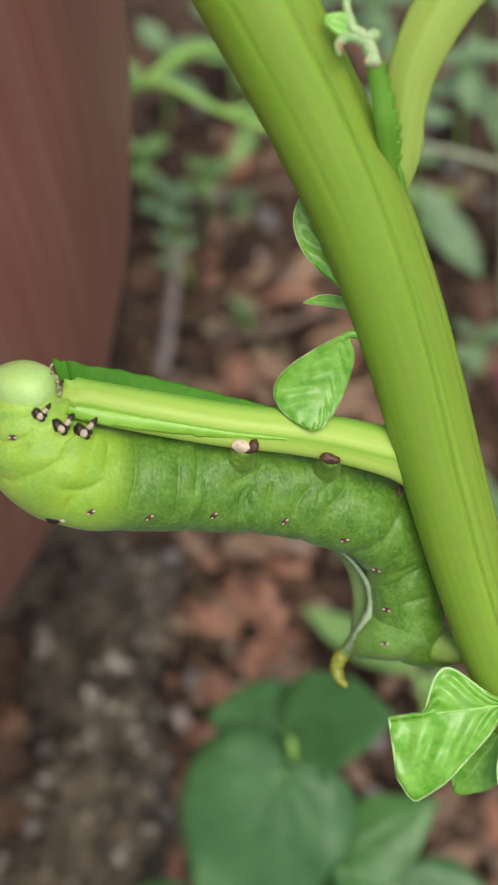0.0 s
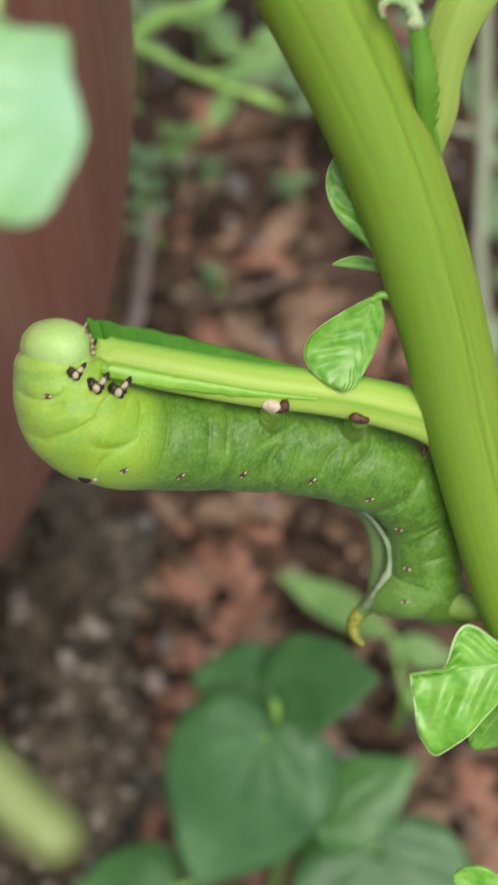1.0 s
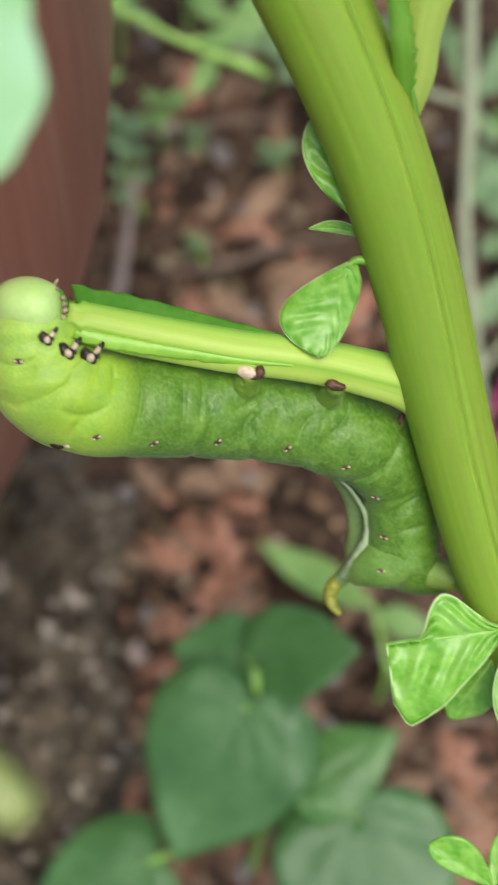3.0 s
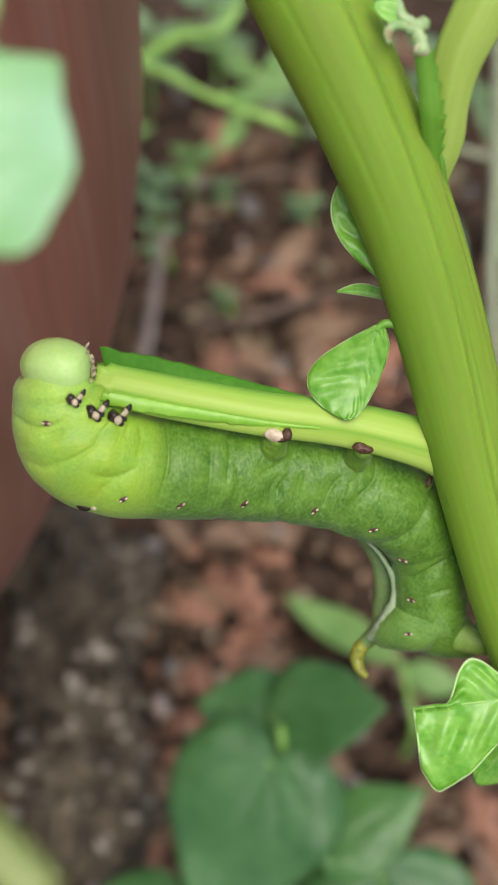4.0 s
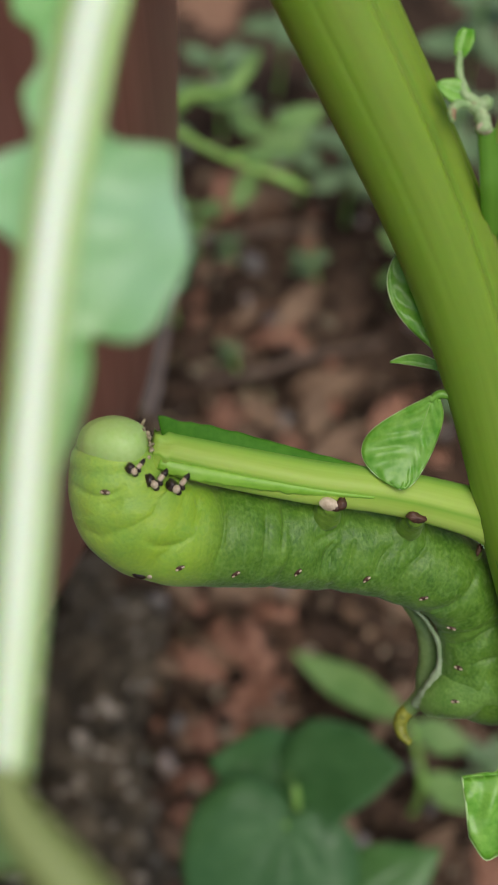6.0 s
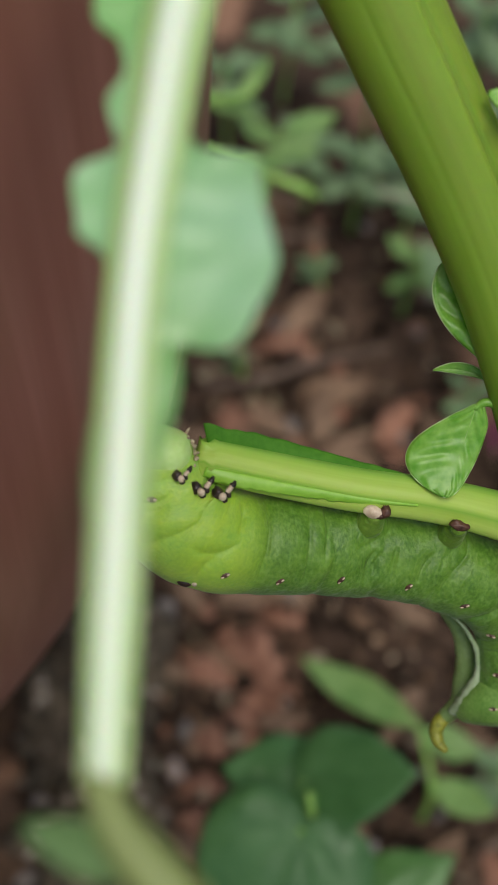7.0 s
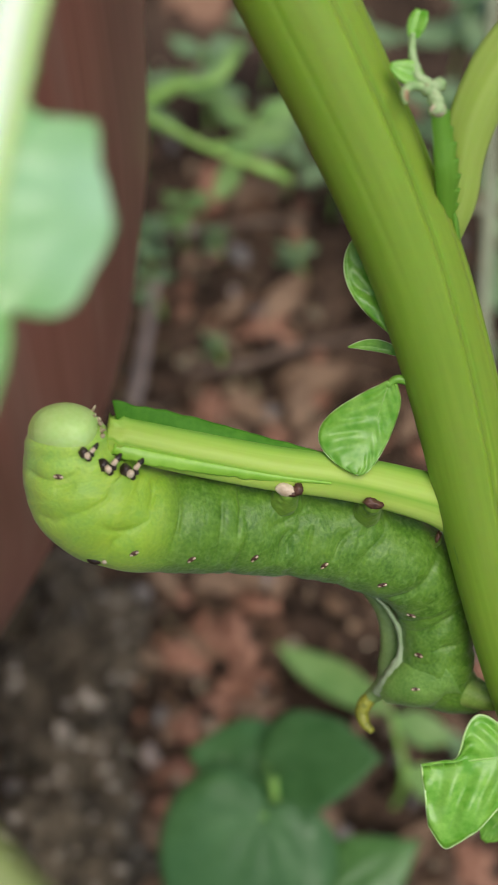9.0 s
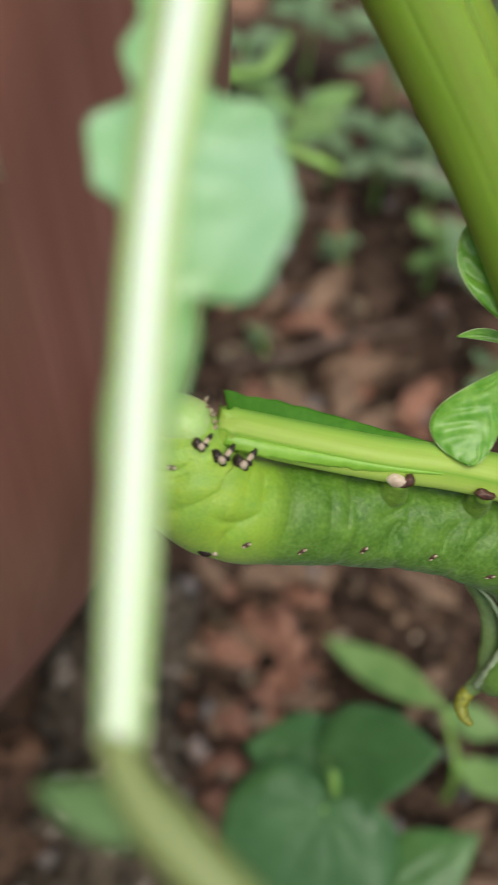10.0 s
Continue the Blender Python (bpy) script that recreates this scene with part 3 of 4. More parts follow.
    tube(bm, [(18.7, 46.5, 30.6, 1.0), (18.3, 48.2, 30.8, 0.85), (17.4, 49.4, 31, 0.8), (16.3, 50.8, 31, 0.6), (15.7, 53.3, 31, 0.45), (15.8, 55.2, 31, 0.4)], 40, 12, lambda s, a: 1 + 0.35 * noise.noise(Vector((s * 14, math.cos(a), math.sin(a)))))
    tube(bm, [(17.2, 49.2, 31, 0.45), (15.6, 49.2, 31.6, 0.55), (14.8, 48.3, 32, 0.5), (14.9, 47.2, 32, 0.35)], 14, 8)
    tube(bm, [(17.8, 49.2, 31, 0.8), (19.1, 49.7, 31.2, 0.8)], 6, 8)
    part("withered_tip", bm, WITHER, shoot, "pale withered shoot tip")
    leaf_part("bract", BLADE, shoot, None, base=(16.8, 50.2, 31), tip=(13.2, 51.6, 31.3), across=(0.3, 1, 0), widths=[0.5, 1.3, 1.1, 0.3], quilt=0.15, nv=12, nu=8)
    leaf_part("bract", BLADE, shoot, None, base=(15.8, 54.8, 31), tip=(16.7, 57.8, 31.3), across=(1, 0.2, 0.4), widths=[0.6, 1.0, 1.1, 0.7], quilt=0.15, nv=12, nu=8)
    # leaves in the axils
    leaf_part("axil_leaf", BLADE, plant, base=(17.0, 22.6, 14.0), tip=(12.4, 36.6, 14.0), across=(1, 0.3, 0.1), widths=[0.3, 1.5, 2.8, 3.8, 4.3, 4.3, 3.8, 2.8], blunt=10, fold=0.2, quilt=0.5, ribs=4, wave=0.2, stalk=0.28, rim=0.13)
    leaf_part("axil_leaf", BLADE, plant, base=(17.9, 21.4, 9.0), tip=(10.7, 22.7, 8.2), across=(0.1, 1, 0.3), widths=[0.25, 0.75, 0.95, 0.75, 0.05], widths_low=[0.2, 0.4, 0.5, 0.4, 0.05], fold=0.15, quilt=0.04, ribs=3, stalk=0.12, bend=0.65, rim=0.1)
    l3 = leaf_part("axil_leaf", BLADE, plant, base=(15.4, 18.0, 12.9), tip=(11.7, 6.6, 11.8), across=(-1, 0.3, -0.15), widths=[0.2, 2.0, 3.6, 5.0, 6.0, 6.4, 6.2, 5.3], widths_low=[1.0, 2.0, 2.2, 2.2, 2.1, 1.9, 1.7, 1.5], blunt=8, fold=0.03, fold_low=-0.3, quilt=0.36, ribs=6, droop=-0.8, wave=0.12, stalk=0.2, seed=3.0, nv=48, nu=24, rim=0.1)
    bm = bmesh.new()
    tube(bm, [(19.5, 15.8, 12, 0.5), (18.4, 17.4, 12.6, 0.5), (17.4, 18.2, 12.9, 0.55), (16.2, 18.3, 12.9, 0.55), (15.2, 17.5, 12.8, 0.35)], 18, 8)
    part("stalk", bm, BLADE, l3)
    # leaf whorl at the lower node
    leaf_part("node_leaf", BLADE, plant, base=(38.8, -28.9, -1.8), tip=(21.7, -31.2, -2.0), across=(-0.1, 1, -0.15), widths=[0.3, 0.5, 1.1, 2.3, 3.8, 5.2, 5.6, 4.0, 0.5, 0.3, 0.25, 0.2], widths_low=[0.3, 0.9, 2.0, 3.6, 5.0, 6.3, 7.6, 8.8, 9.7, 10.5, 10.7, 7.6], fold=0.25, fold_low=-0.12, quilt=0.9, ribs=5, wave=0.3, droop=1.2, seed=2.0, nv=70, nu=26, rim=0.16)
    leaf_part("node_leaf", BLADE, plant, base=(39.6, -29.2, -0.8), tip=(40.6, -45.6, 2.0), across=(1, 0, 0.1), widths=[0.5, 2.6, 4.0, 4.6, 4.2, 2.8, 0.2], fold=-0.2, quilt=0.75, ribs=9, wave=0.2, seed=5.0, rim=0.14)
    leaf_part("node_leaf", BLADE, plant, base=(38.6, -30.5, -4.5), tip=(31.0, -42.2, -8.0), across=(1, -0.7, 0.2), widths=[0.4, 2.2, 3.4, 3.8, 3.0, 0.4], fold=0.1, quilt=0.4, seed=8.0)
    leaf_part("node_leaf", BLADE, plant, base=(40.0, -28.4, -2.0), tip=(47.0, -17.5, -1.0), across=(1, -0.6, 0.2), widths=[0.4, 2.0, 3.2, 3.2, 2.0, 0.1], fold=0.1, quilt=0.4, seed=9.0)
    leaf_part("node_leaf", BLADE, plant, base=(40.0, -28.8, -1.0), tip=(53.0, -36.0, 2.0), across=(0.5, 1, 0), widths=[0.4, 2.0, 3.8, 3.6, 2.0, 0.1], fold=0.1, quilt=0.4, seed=11.0)
    bm = bmesh.new()
    for k in range(5):
        a = k * 0.75
        tube(bm, [(39.2, -28.8, -0.6, 0.5), (39.2 + 0.7 * math.cos(a), -28.3 + 0.6 * math.sin(a), 0.3, 0.42), (39.2 + 1.2 * math.cos(a + 0.3), -27.9 + 1.0 * math.sin(a), 0.9, 0.2)], 8, 7)
    part("bud", bm, VEIN, plant)
    # small shoot lower down
    bm = bmesh.new()
    tube(bm, [(46.0, -76.3, -12, 0.8), (37.1, -70.3, -6.5, 0.7), (36.7, -64.5, -5.2, 0.6), (36.3, -61.5, -5.0, 0.35)], 20, 8)
    part("side_shoot", bm, VEIN, plant)
    for base, tip, w, w2, side in (((36.7, -64.5, -5.0), (28.0, -58.4, -4.5), [0.3, 2.0, 3.2, 3.4, 2.6], [0.3, 0.8, 1.4, 1.8, 1.8], (0.4, 1, 0.1)), ((36.7, -64.5, -5.0), (38.9, -56.5, -5.5), [0.2, 1.1, 1.7, 1.6, 0.6], [0.2, 1.1, 1.7, 1.6, 0.6], (1, -0.3, 0.2)), ((37.1, -69.3, -6.0), (32.4, -66.3, -4.0), [0.3, 1.4, 2.2, 2.0, 0.8], [0.3, 1.4, 2.2, 2.0, 0.8], (0.4, 1, 0.1)), ((37.6, -69.3, -6.0), (41.1, -65.7, -4.0), [0.3, 0.9, 1.2, 1.0, 0.3], [0.3, 0.9, 1.2, 1.0, 0.3], (1, -0.6, 0.1))):
        leaf_part("shoot_leaf", BLADE, plant, base=base, tip=tip, across=side, widths=w, widths_low=w2, blunt=8, quilt=0.35, ribs=5, nv=20, nu=12, stalk=0.2, seed=w[1])
    bm = bmesh.new()
    tube(bm, [(23.3, 2.0, 7.6, 0.2), (24.5, -2.0, 6.6, 0.32), (26.1, -6.4, 4.8, 0.38), (28.2, -12.0, 2.4, 0.32), (30.5, -18.0, 0.0, 0.2)], 40, 14, flat=(1.2, 0.6))
    part("stem_flange", bm, SHOOT, plant)
    # dark scratches on the stem
    for x, y in ((11.0, 43.9), (11.9, 42.6), (12.4, 43.3), (11.6, 42.0)):
        bm = bmesh.new()
        blob(bm, (x, y, 0.4 * y + 4.8 + 5.95), (0.14, 0.3, 0.12), 0.4, 8, x)
        part("scratch", bm, BROWN, plant)
    return scrap


bitten_tip = build_plant()


# ---- the gnawed leaf close to the viewer ----
def build_near_leaf():
    near = thing("gnawed_leaf", "pale midrib of a half-eaten green leaf on its stalk", "leaf", SPRAY)
    rib = [(-17.8, 60.0, 79, 2.5), (-19.5, 44.5, 80.8, 2.4), (-20.4, 38.9, 82.0, 2.3), (-22.2, 23.5, 85.6, 2.0), (-22.9, 9.1, 89.2, 1.85), (-23.1, -2.2, 92.2, 1.75), (-23.2, -13.4, 95.6, 1.4)]
    bm = bmesh.new()
    tube(bm, rib, 60, 20, lambda s, a: 1 + 0.1 * math.cos(4 * a) - 0.04 * math.cos(2 * a), flat=(0.7, 1.0))
    mid = part("midrib", bm, NEAR_EDGE, near, "pale green midrib")
    bm = bmesh.new()
    tube(bm, [(x, y, z + r * 0.38, r * 0.6) for x, y, z, r in rib], 60, 16, flat=(0.75, 1.0))
    part("ridge", bm, PALE_RIB, mid, "whitish raised ridge")
    bm = bmesh.new()
    tube(bm, [(-23.6, -13.0, 95.5, 1.2), (-22.3, -15.9, 96.4, 1.5), (-20.0, -18.6, 97.0, 1.9), (-15.7, -22.6, 98.4, 1.9), (-12.6, -25.0, 99.4, 1.75), (-11.6, -25.8, 99.8, 1.5)], 40, 16)
    part("stalk", bm, OLIVE, near, "olive green stalk")
    def sheet(inner, outer, n=44, m=14, ragged=0.1, seed=0.0, cup=-1.0):
        a, b = spline(inner, n), spline(outer, n)
        grid = []
        for k in range(n):
            row = []
            for j in range(m + 1):
                f = j / m
                p = a[k] * (1 - f) + b[k] * f + (b[k] - a[k]) * ragged * f * f * noise.noise(Vector((k * 0.3 + seed, seed, 0)))
                p[2] += cup * math.sin(math.pi * f * 0.7) + 0.15 * noise.noise(Vector((k * 0.15, j * 0.3, seed)))
                row.append(p[:3])
            grid.append(row)
        bm = bmesh.new()
        shell(bm, grid, 0.3)
        part("blade_remnant", bm, NEAR_BLADE, near)
    sheet([(-20.6, 35.0, 83.2), (-20.9, 32.5, 83.8), (-21.6, 28, 84.8), (-22.2, 23.5, 85.8), (-22.6, 18, 87.2), (-23.0, 14, 88.2), (-23.2, 8, 89.6)],
          [(-18.2, 35.2, 83.4), (-18.8, 32.6, 84.0), (-17.6, 31.2, 84.4), (-14.7, 31.0, 84.5), (-13.5, 30.5, 84.6), (-13.3, 28.0, 85.1), (-12.6, 25.4, 85.7), (-12.1, 22.3, 86.4), (-13.3, 19.3, 87.1), (-14.7, 16.6, 87.8), (-16.5, 15.9, 87.9), (-19.0, 16.2, 87.8), (-19.0, 13.6, 88.4), (-19.7, 10.0, 89.3), (-21.0, 6.0, 90.2)], seed=1.0, ragged=0.03, n=90)
    sheet([(-18.6, 52, 80), (-20.4, 40, 82), (-21.4, 34.5, 83.4), (-22.0, 29, 84.8), (-22.7, 22.0, 86.2)],
          [(-26.0, 52, 80), (-26.4, 44, 81.5), (-26.0, 41.6, 82.0), (-24.2, 39.9, 82.4), (-23.9, 37.4, 82.9), (-25.0, 35.4, 83.3), (-24.9, 34.2, 83.6), (-24.2, 32.3, 84.0), (-24.4, 30.8, 84.4), (-27.0, 29.7, 84.7), (-27.3, 28.0, 85.0), (-27.1, 26.4, 85.4), (-26.7, 24.5, 85.8), (-25.0, 23.2, 86.1), (-24.4, 21.5, 86.5)], seed=2.0, ragged=0.05, n=90)
    sheet([(-22.9, 15, 88), (-23.2, 9, 89.4), (-23.5, 1, 91.4), (-23.7, -6, 93.3)], [(-24.4, 15.5, 88), (-25.3, 9, 89.2), (-25.3, 5, 90.4), (-24.6, 2, 91.2), (-24.9, -2, 92.2), (-24.4, -6, 93.3)], seed=3.0, ragged=0.2)
    leaf_part("small_leaf", NEAR_SMALL, near, NEAR_SMALL, base=(-20.4, -18.6, 96.6), tip=(-28.4, -16.2, 95.5), across=(0.2, 1, 0.2), widths=[0.9, 1.7, 1.9, 1.3, 0.2], nv=16, nu=8)


build_near_leaf()


# ---- the caterpillar ----
BODY = [(-24.0, 12.5, 14.5, 2.9), (-23.8, 11.8, 14.5, 4.2), (-23.7, 10.7, 14.1, 5.1), (-23.6, 9.3, 13.6, 5.3), (-23.4, 7.8, 13.1, 5.95), (-22.9, 5.9, 12.4, 6.45), (-21.5, 3.6, 11.5, 7.0), (-17.8, 1.4, 10.0, 6.95), (-12.9, 0.6, 8.0, 6.6), (-7.3, 0.4, 6.0, 6.45), (0.0, 0.0, 2.8, 6.35), (7.4, -0.7, 0.8, 6.25), (13.5, -2.2, -0.8, 6.15), (19.8, -4.8, -3.0, 6.1), (23.3, -9.4, -6.0, 5.2), (24.3, -14.4, -8.0, 4.95), (24.7, -18.2, -9.8, 5.2), (26.2, -21.2, -11.0, 4.5), (29.0, -22.8, -11.8, 3.1), (31.2, -23.3, -12.0, 2.2)]
CREASES = [0.108, 0.171, 0.254, 0.361, 0.468, 0.571, 0.673, 0.766, 0.854, 0.937]


# fold lines of the skin on the near side, x and y
THORAX_FOLDS = [
    [(-29.0, 6.9), (-26.9, 5.5), (-25.3, 5.0), (-23.3, 5.3), (-22.0, 6.1), (-22.4, 7.9)],
    [(-25.0, 4.0), (-23.2, 4.2), (-22.0, 4.9)],
    [(-27.6, 1.4), (-24.9, 0.3), (-22.1, 1.0), (-20.2, 1.8), (-18.3, 3.2), (-17.9, 5.1)],
    [(-19.4, -0.2), (-17.4, -0.9), (-15.5, -0.6), (-13.7, 0.5)],
    [(-13.6, 1.6), (-13.0, 3.9), (-13.5, 5.6)],
    [(-18.9, -4.6), (-17.9, -2.6), (-16.0, -1.1)],
    [(-11.4, -4.4), (-9.9, 0.4), (-10.0, 4.4), (-10.9, 6.7)],
]
WRINKLES = [
    [(-5.4, -4.6), (-4.7, 0.0), (-4.8, 5.2)],
    [(-2.8, -1.8), (-2.4, 2.0), (-2.9, 5.4)],
    [(1.0, -0.4), (3.4, 0.9), (6.4, 2.6)],
    [(2.3, -4.6), (3.0, -1.6), (4.3, 0.2)],
    [(3.3, -3.6), (3.9, -1.6), (4.8, -0.4)],
    [(5.9, -3.6), (6.6, 0.4)],
    [(9.4, -4.0), (10.4, -1.8), (11.6, -0.4)],
    [(15.8, 2.5), (16.0, -0.5), (13.7, -3.4), (12.0, -6.6)],
    [(23.6, -2.6), (21.4, -7.1), (18.6, -9.0), (15.2, -9.6)],
    [(26.5, -11.0), (22.4, -13.6), (19.6, -13.9)],
    [(27.5, -15.4), (23.4, -16.4)],
]


def fold_depth(x, y):
    """How far the skin is drawn in near the fold lines."""
    out = np.zeros_like(x)
    for lines, deep in ((THORAX_FOLDS, 0.52), (WRINKLES, 0.6)):
        for line in lines:
            c = spline([(px, py, 0) for px, py in line], 40)
            d = np.hypot(x[..., None] - c[:, 0], y[..., None] - c[:, 1])
            k = d.argmin(-1)
            d = d.min(-1)
            ends = np.sin(np.clip(k / 39, 0.03, 0.97) * math.pi) ** 0.5
            out += deep * ends * (0.6 * np.exp(-((d / 0.22) ** 2)) + 0.6 * np.exp(-((d / 1.0) ** 2)))
    return np.minimum(out, 1.3)


def body_swell(s, a):
    """Segment bulges, fine wrinkles and lumps of the skin."""
    p = Vector((s * 26, math.cos(a) * 1.6, math.sin(a) * 1.6))
    wob = 0.012 * noise.noise(p * 0.9)
    r = 1.0
    for c in CREASES:
        off = s - c - wob
        r -= (0.014 if c < 0.3 else 0.03) * math.exp(-((off / (0.007 if off < 0 else 0.014)) ** 2))
    if s > 0.24:
        r += min(1, (s - 0.24) / 0.08) * (0.005 * math.sin((s + wob * 0.6) * 2 * math.pi * 52) * (0.5 + noise.noise(p * 0.7)) + 0.016 * noise.noise(p * 2.2) + 0.006 * noise.noise(p * 5))
    else:
        r += 0.018 * noise.noise(p * 1.3 + Vector((3, 1, 0)))
    return r + 0.016 * noise.noise(p)


def build_caterpillar():
    cat = thing("caterpillar", "plump bright green hawk moth caterpillar gripping the stem", "caterpillar", SPRAY)
    # one run of rings round the body's axis, divided between thorax and abdomen
    n, sides, cut = 410, 128, 107
    c = spline(BODY, n)
    d = np.gradient(c[:, :3], axis=0)
    d /= np.linalg.norm(d, axis=1)[:, None]
    long = float(np.linalg.norm(np.diff(c[:, :3], axis=0), axis=1).sum())
    rings = []
    for k in range(n):
        side = np.cross(d[k], (0, 0, 1))
        side /= np.linalg.norm(side)
        front = np.cross(side, d[k])
        ring = []
        for a in np.arange(sides) * 2 * math.pi / sides - math.pi:
            r = c[k, 3] * body_swell(k / (n - 1), a)
            ring.append(c[k, :3] + r * (math.cos(a) * front + math.sin(a) * side))
        rings.append(ring)
    rings = np.array(rings)
    axis = np.repeat(c[:, None, :3], sides, 1)
    out = (rings - axis) / np.linalg.norm(rings - axis, axis=2)[:, :, None]
    near = np.clip(out[:, :, 2] * 4 + 0.6, 0, 1)
    # the skin rises to the two prolegs that hold the leaf stalk, and to the leg bases
    for x, y, rise, reach in ((3.2, 4.0, 2.2, 2.0), (13.9, 2.6, 2.2, 2.0), (-19.4, 7.4, 0.5, 1.2), (-16.8, 5.6, 0.7, 1.4), (-14.2, 5.4, 0.7, 1.2)):
        far = np.hypot((rings[:, :, 0] - x), (rings[:, :, 1] - y))
        rings = rings + out * (rise * np.exp(-((far / reach) ** 2)) * near)[:, :, None]
    rings = rings - out * (fold_depth(rings[:, :, 0], rings[:, :, 1]) * near)[:, :, None]

    def on_skin(x, y):
        """Place and outward direction on the near side of the skin."""
        gap = np.hypot(rings[:, :, 0] - x, rings[:, :, 1] - y) + np.where(out[:, :, 2] > 0, 0, 50)
        k = np.unravel_index(int(gap.argmin()), gap.shape)
        return Vector(rings[k]), Vector(out[k])
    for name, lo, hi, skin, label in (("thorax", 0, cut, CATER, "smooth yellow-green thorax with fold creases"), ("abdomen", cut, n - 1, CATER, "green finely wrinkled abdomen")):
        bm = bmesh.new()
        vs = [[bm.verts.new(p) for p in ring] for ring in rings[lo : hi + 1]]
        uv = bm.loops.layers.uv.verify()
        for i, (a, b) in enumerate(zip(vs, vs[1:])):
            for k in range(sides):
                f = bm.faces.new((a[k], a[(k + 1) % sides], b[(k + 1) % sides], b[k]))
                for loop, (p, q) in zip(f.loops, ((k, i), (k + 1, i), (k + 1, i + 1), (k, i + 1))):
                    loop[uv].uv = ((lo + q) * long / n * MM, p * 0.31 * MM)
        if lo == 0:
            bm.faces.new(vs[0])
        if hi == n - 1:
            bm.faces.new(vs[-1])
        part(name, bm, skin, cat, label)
    bm = bmesh.new()
    mid = Vector((-23.15, 11.5, 14.9))
    lean = Euler((0, 0, -0.16)).to_matrix()
    made = blob(bm, (0, 0, 0), (4.85, 3.65, 4.6), 0.02, 64, 1.0, 1.5)
    for v in made:
        p = v.co
        # two lobes with a shallow seam, flatter brow towards the mouth
        p *= 1 - 0.02 * math.exp(-((p.z - 1.0 + 0.25 * p.x) / 0.5) ** 2) * (p.y > -2)
        p.x = p.x - 0.45 * max(0, p.x - 2.6)
        v.co = mid + lean @ p
    head = part("head", bm, HEAD, cat, "round pale green head")
    bm = bmesh.new()
    for k in range(15):
        y = 14.0 - 0.3 * k
        x = -23.3 + 4.3 * math.sqrt(max(0, 1 - ((y - 11.0) / 4.4) ** 2)) + 0.15 * math.sin(k * 2.7)
        z = 15.6 + 0.9 * math.sin(k * 4)
        r = 0.27 + 0.1 * math.sin(k * 5.1)
        blob(bm, (x, y, z), (r, r, r), 0.5, 8, k)
        if k % 4 == 0:
            up = 0.5 * math.cos(k * 2.2) + (0.25 if k < 6 else 0)
            tube(bm, [(x, y, z, 0.24), (x + 0.3, y + up * 0.6, z + 0.3, 0.18), (x + 0.5, y + up, z + 0.4, 0.07)], 8, 6)
    part("mouth", bm, MOUTH, head, "cream and brown bristly mouth")
    for x, y, turn, size in ((-20.6, 8.6, 0.1, 0.72), (-18.2, 7.2, 0.0, 0.88), (-15.6, 6.7, -0.4, 0.88)):
        p, o = on_skin(x, y - 0.6)
        z = p.z + 0.6

        def at(dx, dy, dz, r=None):
            q = Vector((x + dx * size, y + dy * size, z + dz * size))
            return q if r is None else (*q, r * size)
        bm = bmesh.new()
        blob(bm, at(-0.8, -0.1, 0), (0.85 * size, 1.0 * size, 0.9 * size), 0.25, 16, x, 1.5, turn=Euler((0, 0, 0.4)).to_matrix())
        tube(bm, [at(0.1, -1.3, -0.6, 0.5), at(-0.2, -0.3, -0.3, 0.6)], 6, 10)
        leg = part("leg", bm, DARK, cat, "black and cream banded leg")
        bm = bmesh.new()
        blob(bm, at(-0.1, -0.65, 0.7), (0.55 * size, 0.6 * size, 0.5 * size), 0.25, 12, x)
        tube(bm, [at(0.5, 0.0, 0.6, 0.4), at(1.1, 0.75 - turn * 0.3, 0.6, 0.36)], 6, 8)
        part("cream_band", bm, CREAM, leg)
        bm = bmesh.new()
        tube(bm, [at(1.05, 0.7 - turn * 0.3, 0.6, 0.46), at(1.35, 1.1, 0.5, 0.38), at(1.5, 1.5, 0.3, 0.2)], 10, 8)
        tube(bm, [at(0.75, -0.7, 0.3, 0.3), at(0.55, 0.1, 0.5, 0.42)], 6, 8)
        part("claw", bm, DARK, leg)
    for x, y, z, light in ((3.2, 4.6, 11.2, True), (13.9, 3.1, 9.8, False), (22.9, -1.0, 3.2, False)):
        small = x > 20
        p, o = on_skin(x, y - 0.6)
        bm = bmesh.new()
        tube(bm, [(*(p - o * 1.6), 1.1 if small else 2.0), (*p.lerp(Vector((x, y - 0.5, z - 0.6)), 0.5), 0.7 if small else 1.35), (x, y - 0.3, z - 0.3, 0.4 if small else 0.9)], 20, 20, lambda s, a: 1 + 0.1 * noise.noise(Vector((s * 5, math.cos(a) * 2, math.sin(a) * 2))))
        leg = part("proleg", bm, PROLEG, cat, "stubby green proleg")
        bm = bmesh.new()
        if light:
            blob(bm, (x - 0.2, y, z), (1.25, 0.85, 0.7), 0.2, 16, 2.0, turn=Euler((0, 0, -0.2)).to_matrix())
            part("pad", bm, CREAM, leg, "pinkish white clasping pad")
            bm = bmesh.new()
            blob(bm, (x + 1.3, y + 0.1, z), (0.65, 0.8, 0.6), 0.5, 14, 3.0, 2.0)
            blob(bm, (x + 0.6, y - 0.5, z - 0.1), (0.8, 0.4, 0.5), 0.5, 12, 5.0, 2.0)
            part("hooks", bm, BROWN, leg)
        else:
            blob(bm, (x, y, z), (0.35 if small else 1.3, 0.8 if small else 0.62, 0.5), 0.45, 16, 2.0, 1.8, turn=Euler((0, 0, -0.3)).to_matrix())
            part("hooks", bm, BROWN, leg, "brown clasping pad")
